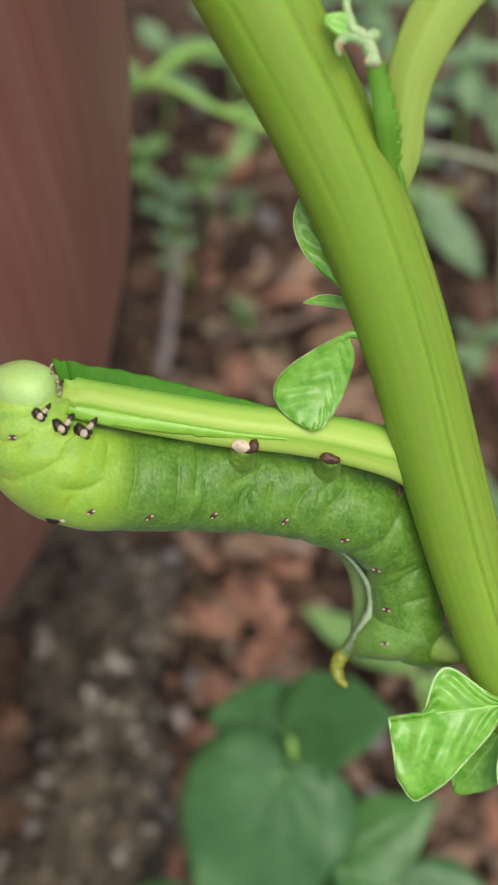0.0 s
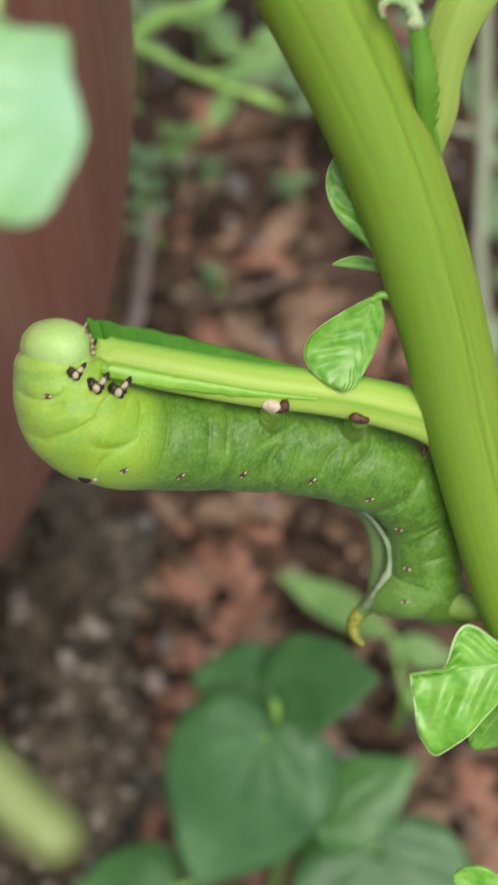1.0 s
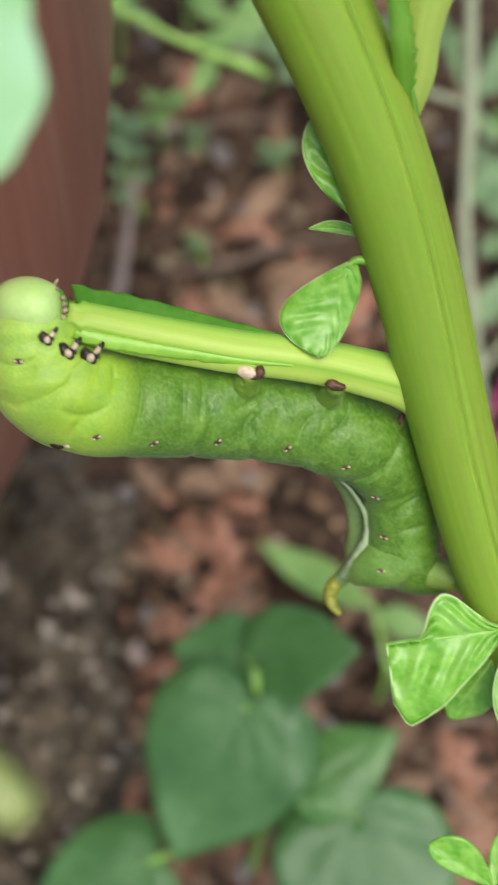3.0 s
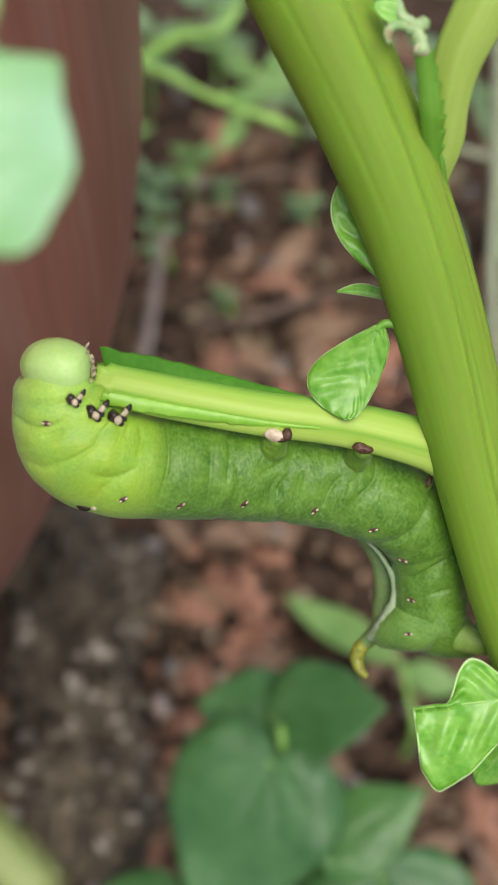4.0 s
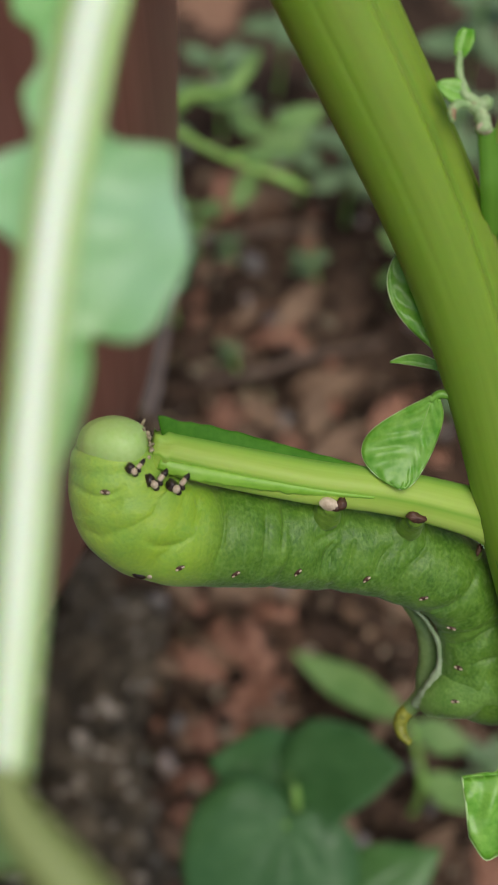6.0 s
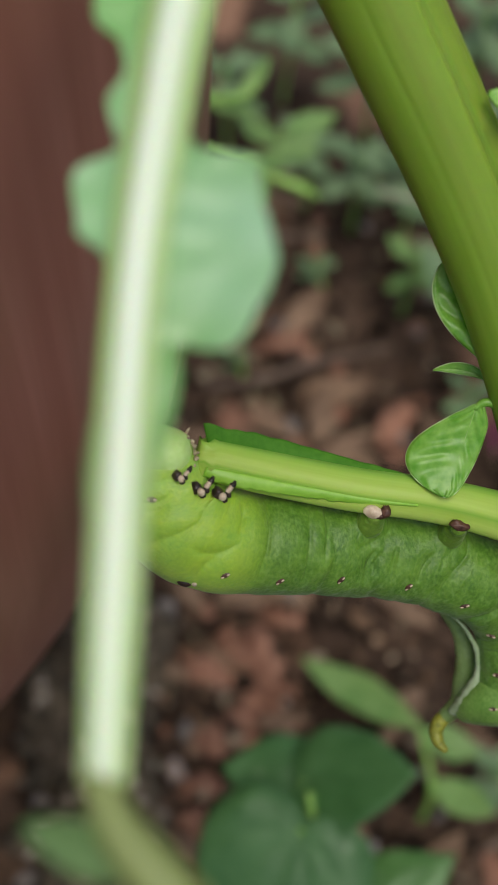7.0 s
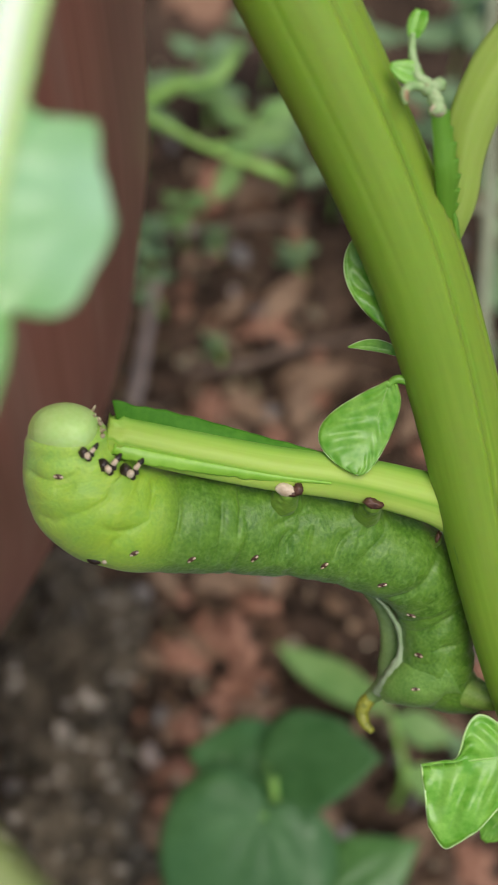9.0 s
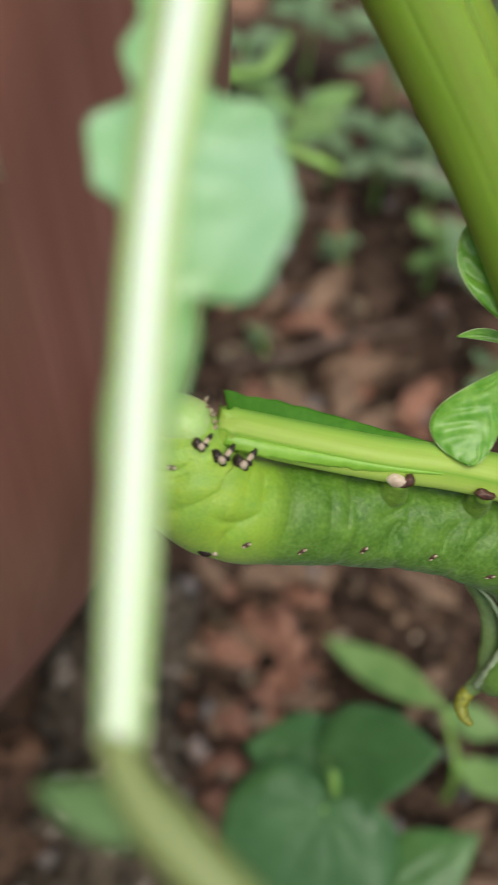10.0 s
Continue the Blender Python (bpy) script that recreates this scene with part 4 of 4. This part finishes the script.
    for x, y, tilt in ((-24.1, 5.7, 0.0), (-15.2, -3.4, 0.6), (-8.4, -4.2, 0.9), (-0.7, -3.9, 1.1), (8.3, -4.8, 1.0), (15.8, -7.4, 0.5), (20.2, -11.5, 0.1), (21.6, -17.0, 0.05), (21.4, -22.1, 0.1)):
        p, o = on_skin(x, y) if y > -20 else (Vector((x, y + 0.4, -6.0)), Vector((-0.1, -0.3, 0.95)).normalized())
        along = Vector((math.cos(tilt), math.sin(tilt), 0))
        along = (along - o * along.dot(o)).normalized()
        turn = Matrix((along, o.cross(along), o)).transposed()
        bm = bmesh.new()
        blob(bm, p + o * 0.02, (0.64, 0.36, 0.18), 0.1, 14, x, turn=turn)
        sp = part("spiracle", bm, BROWN, cat, "brown breathing spot with pale ends")
        bm = bmesh.new()
        for e in (-1, 1):
            blob(bm, p + o * 0.13 + along * 0.38 * e, (0.26, 0.15, 0.11), 0.1, 10, x, turn=turn)
        part("pale_ends", bm, CREAM, sp)
    bm = bmesh.new()
    blob(bm, (-20.3, -4.25, 12.9), (1.0, 0.65, 0.7), 0.1, 14, turn=Euler((0, 0, -0.35)).to_matrix())
    eye = part("eye_spot", bm, DARK, cat, "black eye spot with pinkish rim")
    bm = bmesh.new()
    blob(bm, (-19.0, -4.2, 12.9), (0.5, 0.65, 0.6), 0.1, 12)
    part("rim", bm, CREAM, eye)
    bm = bmesh.new()
    tube(bm, [(25.4, -18.6, -9.4, 4.9), (22.2, -20.6, -9.6, 4.1), (19.9, -21.6, -10.6, 3.1), (18.2, -22.6, -12.2, 2.0)], 30, 28, lambda s, a: 1 + 0.03 * noise.noise(Vector((s * 6, math.cos(a) * 2, math.sin(a) * 2))))
    part("horn_hump", bm, TAIL, cat, "pale green hump below the horn")
    bm = bmesh.new()
    tube(bm, [(14.0, -7.4, -8, 0.8), (17.3, -11.4, -10, 1.2), (18.8, -15.6, -12, 1.7), (18.6, -19.4, -13.5, 1.6), (17.8, -22.4, -14.2, 1.2)], 40, 20, lambda s, a: 1 + 0.12 * noise.noise(Vector((s * 7, math.cos(a), math.sin(a)))))
    part("dorsal_fold", bm, FOLD, cat, "greyish green fold of the back")
    bm = bmesh.new()
    tube(bm, [(12.2, -8.0, -3.4, 0.1), (16.1, -9.7, -4.0, 0.2), (18.9, -13.4, -6.4, 0.36), (19.6, -16.6, -7.9, 0.5), (19.1, -19.2, -8.8, 0.95), (18.1, -21.2, -9.9, 1.15), (16.8, -22.9, -11.8, 0.7)], 60, 14, lambda s, a: 1 + 0.3 * noise.noise(Vector((s * 16, math.cos(a), math.sin(a)))))
    part("pale_stripe", bm, STRIPE, cat, "whitish slanting stripe")
    bm = bmesh.new()
    tube(bm, [(18.6, -21.6, -13.4, 1.7), (17.2, -23.0, -14.4, 1.3), (16.2, -24.0, -15.0, 1.1)], 24, 14)
    horn = part("horn", bm, FOLD, cat, "curved tail horn")
    bm = bmesh.new()
    tube(bm, [(16.6, -23.6, -14.8, 0.9), (15.5, -24.8, -15.2, 1.1), (15.0, -26.2, -15.4, 1.0), (15.4, -27.7, -15.2, 0.8), (16.4, -28.8, -15.0, 0.45)], 30, 14, lambda s, a: 1 + 0.08 * noise.noise(Vector((s * 8, a, 0))))
    part("yellow_tip", bm, YELLOW, horn)
    bm = bmesh.new()
    tube(bm, [(27.5, -22.0, -9.8, 2.3), (30.2, -22.9, -8.9, 1.8), (32.6, -23.2, -8.2, 1.5), (34.0, -22.8, -7.8, 1.1)], 24, 20)
    part("tail_clasper", bm, TAIL_END, cat, "pale tail clasper gripping the stem")
    return cat, head


caterpillar, head_part = build_caterpillar()


# ---- low plants behind (millimetres, upright) ----
UP = Vector((0, 0, 1))


def heart_leaf(base, tip, breadth, material, parent, seed, dish=0.1):
    """Cordate blade spread from the stalk's end; breadth scales it across."""
    base, tip = Vector(base), Vector(tip)
    along = tip - base
    size = along.length
    side = along.cross(UP).normalized()
    along.normalize()
    normal = side.cross(along)
    table = [(0, 1.0), (5, 0.92), (10, 0.865), (22, 0.755), (45, 0.64), (62, 0.565), (84, 0.475), (105, 0.38), (130, 0.22), (155, 0.1), (180, 0.03)]
    deg, rad = zip(*table)
    grid = []
    for i in range(13):
        rho = 0.03 + 0.97 * i / 12
        row = []
        for k in range(73):
            th = -180 + k * 5
            r = size * float(np.interp(abs(th), deg, rad)) * rho
            r *= 1 + 0.03 * noise.noise(Vector((th * 0.05, seed, 0)))
            c, s = math.cos(radians(th)), math.sin(radians(th))
            gap = min(abs(abs(th) - v) for v in (0, 30, 62, 105))
            rib = 0.009 * size * (min(gap, 14) / 14) ** 0.6 * math.sin(math.pi * rho) + 0.006 * size * noise.noise(Vector((c * 7 * rho, s * 7 * rho, seed)))
            h = -dish * size * rho * rho * (0.35 + 0.65 * s * s) + 0.05 * size * abs(s) * rho + rib
            h += 0.06 * size * rho * rho * noise.noise(Vector((c * 2 * rho + seed, s * 2 * rho, seed)))
            row.append(base + along * c * r + side * s * r * breadth + normal * h)
        grid.append(row)
    bm = bmesh.new()
    shell(bm, grid, 0.4)
    ob = part("leaf_blade", bm, material, parent)
    for k in (36, 42, 30, 48, 24, 57, 15):
        bm = bmesh.new()
        tube(bm, [(*(Vector(grid[i][k]) + normal * 0.1), 0.3 - 0.02 * i) for i in (0, 3, 6, 9)], 12, 6)
        part("vein", bm, HEART_VEIN, ob)


def heart_plant():
    pl = thing("heart_leaved_weed", "low weed with dark green heart-shaped leaves", "plant", pose(0.006, -0.024, 0))
    o = Vector((6, -24, 0))
    rows = [
        ((4, 1, 74), (-13, -33, 57), 1.02, HEART),
        ((5, 13, 71), (30, 11, 88), 0.88, HEART),
        ((5, 14, 68), (-15, 18, 66), 1.1, HEART),
        ((18, -16, 60), (41, -3, 67), 0.78, HEART_FRESH),
        ((31, -22, 55), (38, -64, 50), 1.02, HEART),
        ((-20, -31, 44), (-52, -46, 36), 0.88, HEART),
    ]
    bm = bmesh.new()
    tube(bm, [(0, -2, -6, 1.5), (2, 2, 25, 1.4), (4, 6, 52, 1.2), (0, 33, 76, 0.9)], 24, 10)
    part("stalk", bm, VEIN, pl)
    for base, tip, w, m in rows:
        b = Vector(base) - o
        bm = bmesh.new()
        tube(bm, [(3, 4, 45, 1.0), (*(Vector((3, 4, 45)).lerp(b, 0.5) + Vector((0, 0, 3))), 0.9), (*b, 0.8)], 12, 8)
        part("leaf_stalk", bm, VEIN, pl)
    for k, (base, tip, w, m) in enumerate(rows):
        heart_leaf(Vector(base) - o, Vector(tip) - o, w, m, pl, k * 3.1)


heart_plant()


def spray_weed(name, label, foot, lines, leaves, material, stalk_material):
    """A weed: stalk lines of (x, y, z, r) and leaves of (base, tip, half width), in world millimetres."""
    o = Vector(foot)
    pl = thing(name, label, "plant", pose(foot[0] * MM, foot[1] * MM, foot[2] * MM))
    bm = bmesh.new()
    for line in lines:
        tube(bm, [(x - o.x, y - o.y, z - o.z, r) for x, y, z, r in line], 24, 10)
    part("stalk", bm, stalk_material, pl)
    for k, (b, t, w) in enumerate(leaves):
        b, t = Vector(b) - o, Vector(t) - o
        side = (t - b).cross(UP)
        if side.length < 1:
            side = Vector((1, 0, 0))
        leaf_part("leaf_blade", material, pl, None, base=b, tip=t, across=side, widths=[0.5, w * 0.8, w, w * 0.7, 0.2], fold=0.2, droop=-1.5, quilt=0.3, ribs=5, wave=0.3, seed=k * 1.7, nv=16, nu=10, thick=0.4)


spray_weed("lobed_weed", "bright green drooping weed leaf on a thin stalk", (42, 20, 0),
           [[(42, 20, -4, 1.1), (44, 26, 14, 1.0), (40, 41, 24, 0.8)]],
           [((40, 41, 24), (8, 64, 14), 5.5), ((41, 40, 22), (58, 36, 16), 5), ((44, 28, 14), (60, 18, 20), 5)], FRESH, VEIN)

spray_weed("pale_stalk_weed", "tall pale grey-green weed stalk with narrow leaves", (79, 112, 0),
           [[(79, 112, -4, 2.0), (77, 122, 8, 1.9), (70, 150, 38, 1.8), (69, 168, 58, 1.8), (69, 178, 69, 2.4), (68.5, 180, 72, 2.2), (67, 192, 88, 1.7), (64, 220, 124, 1.6)], [(69, 178, 69, 1.2), (54, 186, 66, 1.1), (30, 196, 62, 1.0)], [(77, 122, 8, 1.2), (90, 135, 22, 1.0), (112, 150, 40, 0.9)]],
           [((68, 180, 72), (61, 193, 86), 2.2), ((67.5, 179, 72), (58, 198, 90), 2.0), ((70, 178, 68), (80, 172, 58), 2.5), ((70, 180, 70), (92, 202, 76), 6), ((72, 160, 46), (86, 182, 40), 5), ((76, 186, 40), (85, 164, 30), 5), ((74, 132, 20), (88, 150, 24), 5), ((62, 160, 40), (44, 188, 50), 6), ((74, 190, 66), (100, 212, 72), 8)], GREYGREEN, STALK)

rng = random.Random(7)


def seedling(foot, size, count, material, tall):
    leaves, lines = [], []
    top = (foot[0] + rng.uniform(-4, 4), foot[1] + rng.uniform(0, 6), tall)
    lines.append([(*foot, 0.9), ((foot[0] + top[0]) / 2, foot[1] + 1, tall * 0.5, 0.8), (*top, 0.6)])
    for k in range(count):
        a = k * 2.4 + rng.uniform(-0.4, 0.4)
        h = tall * (1 - 0.5 * k / count)
        b = (top[0], top[1], h)
        leaves.append((b, (top[0] + size * math.cos(a), top[1] + size * math.sin(a), h + rng.uniform(-3, 5)), size * rng.uniform(0.2, 0.3)))
    spray_weed("seedling", "small pale green seedling growing in the soil", foot, lines, leaves, material, VEIN)


spray_weed("sprawling_weed", "sprawling weed with pale green stems and leaves", (-67, 208, 0),
           [[(-67, 208, -4, 1.3), (-61, 204, 40, 1.3), (-37, 194, 90, 1.2), (-17, 185, 90, 1.1), (-5, 180, 89, 1.0), (2, 178, 88, 1.7), (7, 176, 87, 1.6), (10, 175, 86, 0.6)], [(-37, 194, 90, 1.0), (-25, 200, 95, 1.1), (-11, 201, 98, 1.0), (-7, 206, 100, 0.8)], [(-13, 183, 90, 0.8), (-3, 192, 84, 0.7), (1, 208, 74, 0.6)]],
           [((-35, 195, 91), (-19, 204, 98), 3.2), ((-13, 201, 98), (-4, 210, 104), 2.6), ((-23, 200, 96), (-7, 202, 92), 2.8), ((-7, 181, 90), (1, 192, 86), 4.2), ((-5, 180, 89), (-11, 170, 84), 3.5), ((-3, 192, 84), (11, 198, 82), 4.5), ((-1, 198, 80), (-13, 212, 78), 4), ((1, 208, 74), (17, 216, 74), 4.5), ((-39, 195, 88), (-47, 210, 84), 4)], FRESH, VEIN)
for x, y, size, count, tall in ((-33, 196, 10, 7, 30), (-30, 184, 8, 5, 22), (-24, 212, 9, 5, 26), (-44, 214, 10, 5, 30), (28, 226, 15, 7, 40), (12, 236, 14, 6, 34), (46, 216, 14, 7, 50), (62, 232, 16, 7, 55), (92, 196, 18, 7, 50),
                                (44, 192, 12, 6, 30), (92, 158, 15, 6, 36), (34, 262, 18, 7, 50), (-16, 262, 16, 6, 40), (4, 284, 18, 6, 50), (-40, 250, 14, 6, 36), (70, 272, 20, 7, 60), (104, 236, 20, 7, 60), (-9, 165, 5, 5, 14), (60, 150, 11, 5, 18), (66, 92, 13, 5, 22), (62, 30, 11, 5, 18), (100, 120, 15, 6, 28), (-10, 208, 6, 5, 12), (18, 200, 7, 5, 16)):
    seedling((x, y, 0), size, count, GREYGREEN if rng.random() < 0.7 else FRESH, tall)


# ---- litter ----
def lump(name, label, category, group, material, x, y, size, flat=0.6, rough=0.5, seg=12, crag=0.0):
    z = ground_height(x * MM, y * MM) / MM - 4
    bm = bmesh.new()
    blob(bm, (0, 0, 0), (size, size * rng.uniform(0.6, 0.9), size * flat), rough, seg, rng.uniform(0, 50), 1.6)
    if crag:
        for v in bm.verts:
            v.co *= 1 + crag * (noise.noise(v.co * 0.16 + Vector((x, y, 0))) + 0.5 * noise.noise(v.co * 0.4))
    ob = part(name, bm, material, None, smooth=True)
    ob.matrix_world = pose(x * MM, y * MM, (z + size * flat * 0.35) * MM, rng.uniform(-15, 15), rng.uniform(-15, 15), rng.uniform(0, 360))
    return tagged(ob, label, category, group)


for x, y, s in ((-3, 68, 9), (-19, 66, 8), (-18, 46, 7), (-7, 52, 6), (-20, 31, 6), (6, 180, 9), (-17, 236, 10), (4, 82, 6), (-12, 74, 6), (-22, 20, 6), (-16, 8, 7), (20, 60, 6), (2, 100, 8), (30, 120, 9), (8, 134, 7), (-14, 148, 8), (40, 150, 8), (20, 158, 7), (-30, -4, 7), (50, 100, 8), (74, 60, 8), (64, 4, 9), (-6, 120, 7)):
    lump("brick_fragment", "weathered reddish brick fragment lying in soil", "brick", "brick fragments", BRICK, x, y, s, 0.4, 1.1, 16)
for k in range(46):
    x, y = rng.gauss(-9, 10), rng.gauss(54, 20)
    lump("brick_chip", "small broken chip of red brick in soil", "brick", "brick chips", BRICK if k % 5 else CHALK, x, y, rng.uniform(1.6, 4.4), 0.5, 1.0, 10)
for k in range(26):
    x, y = rng.uniform(-24, 60), rng.uniform(120, 240)
    lump("brick_chip", "small broken chip of red brick in soil", "brick", "brick chips", BRICK if k % 6 else CHALK, x, y, rng.uniform(1.6, 4.0), 0.5, 1.0, 10)
for k in range(60):
    x, y = rng.uniform(-70, 110), rng.uniform(-60, 270)
    if x > -40 or y < 30:
        lump("pebble", "small grey pebble half sunk in soil", "stone", "pebbles", STONE, x, y, rng.uniform(2, 5), 0.6, 0.4, 10)
for x, y, s in ((-52, 58, 30), (-48, 12, 28), (-60, -28, 30), (-66, 80, 22)):
    lump("mossy_stone", "dark rough mossy stone beside the pot", "stone", "mossy stones", MOSSY, x, y, s, 0.7, 0.6, 72, 0.22)


def clods():
    bm = bmesh.new()
    verts, faces = [], []
    base = bmesh.new()
    bmesh.ops.create_icosphere(base, subdivisions=1, radius=1)
    bv = [v.co.copy() for v in base.verts]
    bf = [[v.index for v in f.verts] for f in base.faces]
    base.free()
    bm.free()
    for k in range(12000):
        x, y = rng.gauss(12, 70), rng.gauss(95, 95)
        s = rng.uniform(0.5, 1.0) ** 2 * rng.choice((0.8, 1.2, 1.8, 2.6, 4.2 if k % 4 == 0 else 1.6))
        z = ground_height(x * MM, y * MM) / MM - 4
        n = len(verts)
        turn = Euler((rng.random() * 6, rng.random() * 6, 0)).to_matrix()
        for v in bv:
            p = turn @ Vector((v.x * s * rng.uniform(0.7, 1.3), v.y * s, v.z * s * 0.5))
            verts.append(((x + p.x) * MM, (y + p.y) * MM, (z + s * 0.3 + p.z) * MM))
        faces += [[n + i for i in f] for f in bf]
    me = bpy.data.meshes.new("soil_crumbs")
    me.from_pydata(verts, [], faces)
    me.materials.append(CLOD)
    tagged(new("soil_crumbs", me), "scattered dark brown soil crumbs", "soil", kind="stuff")


clods()
for k in range(80):
    x, y = rng.uniform(-35, 105), rng.uniform(-40, 270)
    z = ground_height(x * MM, y * MM) / MM
    a = rng.uniform(0, 6.28)
    s = rng.uniform(6, 13)
    bm = bmesh.new()
    shell(bm, leaf((-s * math.cos(a), -s * math.sin(a), 0), (s * math.cos(a), s * math.sin(a), rng.uniform(-1, 4)), (math.sin(a), -math.cos(a), rng.uniform(-0.3, 0.3)), [0.4, s * 0.3, s * 0.38, s * 0.25, 0.2], droop=rng.uniform(-2, 2), fold=0.2, wave=0.8, nv=12, nu=8, seed=k), 0.4)
    ob = part("dry_leaf", bm, LITTER)
    ob.matrix_world = pose(x * MM, y * MM, (z - 0.5) * MM)
    tagged(ob, "curled dry brown leaf lying on soil", "leaf", "leaf litter")
for pts in ([(-38, 150, 2, 2.3), (-34, 162, 20, 1.9), (-30, 173, 40, 1.3)], [(-22, 162, 3, 1.3), (-2, 165, 5, 1.5), (14, 171, 5, 1.4), (40, 178, 4, 1.1)], [(-30, 214, 3, 1.2), (-4, 222, 4, 1.2), (20, 224, 3, 0.9)], [(-2, 96, 3, 1.0), (14, 104, 4, 1.1), (26, 118, 3, 0.8)], [(62, 10, 1, 1.5), (70, 4, 3, 1.5), (72, -6, 2, 1.2)], [(58, 22, 2, 1.3), (74, 26, 3, 1.0)], [(55, 6, 2, 1.2), (63, 14, 5, 1.3), (76, 15, 3, 1.0)], [(66, -14, 2, 1.1), (60, -4, 4, 1.0), (57, 8, 3, 0.7)], [(14, 112, 2, 1.0), (30, 104, 4, 1.0), (44, 108, 2, 0.7)], [(-24, 100, 2, 0.9), (-10, 108, 3, 0.9), (0, 118, 2, 0.6)]):
    bm = bmesh.new()
    o = Vector(pts[0][:3])
    tube(bm, [(x - o.x, y - o.y, z - o.z, r) for x, y, z, r in pts], 20, 8, lambda s, a: 1 + 0.15 * math.sin(s * 30 + a))
    ob = part("dry_twig", bm, TWIG_PALE if pts[0][0] == -38 else TWIG)
    ob.matrix_world = pose(o.x * MM, o.y * MM, (o.z - 3) * MM)
    tagged(ob, "bleached pale grey twig leaning out of soil" if pts[0][0] == -38 else "dry brown twig lying on soil", "twig", "twigs")
for x, y, a, s in ((86, 121, 1.2, 9), (72, 144, 1.6, 6), (80, 106, 0.5, 5)):
    bm = bmesh.new()
    shell(bm, leaf((-s * math.cos(a), -s * math.sin(a), 0), (s * math.cos(a), s * math.sin(a), 2), (math.sin(a), -math.cos(a), 0.2), [0.3, 0.9, 1.1, 0.9, 0.3], nv=12, nu=6), 0.3)
    ob = part("fallen_petal", bm, PINK)
    ob.matrix_world = pose(x * MM, y * MM, ground_height(x * MM, y * MM))
    tagged(ob, "fallen magenta pink petal on soil", "petal", "petals")


# ---- what moves ----
def motions():
    pivot = Vector((-0.0232, 0.0090, 0.0135))
    rows = []
    # seconds, turn in degrees, shift across and up in millimetres: the head works up and down as it chews
    for t, turn, dx, dy in ((0.0, 0, 0, 0), (1.0, -1, 0, 0.1), (1.5, 0, 0, 0), (2.2, -2, 0.1, 0.4), (3.0, 1, 0, 0.8), (4.3, -3, 0, 0.9), (4.6, -2, 0, 0.8), (5.2, 0, 0, 0.1), (5.5, -1, 0, 0), (6.2, 1, 0, -0.3), (7.5, 2, -0.1, -0.5), (8.0, 3, -0.2, -0.6), (8.4, 1, -0.1, -0.4), (8.7, 0, -0.1, -0.3), (9.1, 3, -0.3, -0.6), (9.5, 4, -0.3, -0.7), (10.0, 2, -0.2, -0.6)):
        rows.append((t, Matrix.Translation(pivot + Vector((dx * MM, dy * MM, 0))) @ pose(0, 0, 0, 0, 0, turn) @ Matrix.Translation(-pivot)))
    walk(head_part, rows)
    # the last scrap of blade is pulled into the mouth
    bite = []
    for t, x, y, turn in ((0.0, 0, 0, 0), (1.5, 0, 0, 0), (2.5, -0.4, -0.2, 5), (3.2, -1.2, -1.0, 15), (3.9, -3.0, -2.6, 30), (4.3, -4.2, -3.4, 40), (10.0, -4.2, -3.4, 40)):
        hinge = Vector((-0.0185, 0.0135, 0.0150))
        bite.append((t, Matrix.Translation(hinge + Vector((x * MM, y * MM, 0))) @ pose(0, 0, 0, 0, 0, turn) @ Matrix.Translation(-hinge)))
    walk(bitten_tip, bite)


motions()
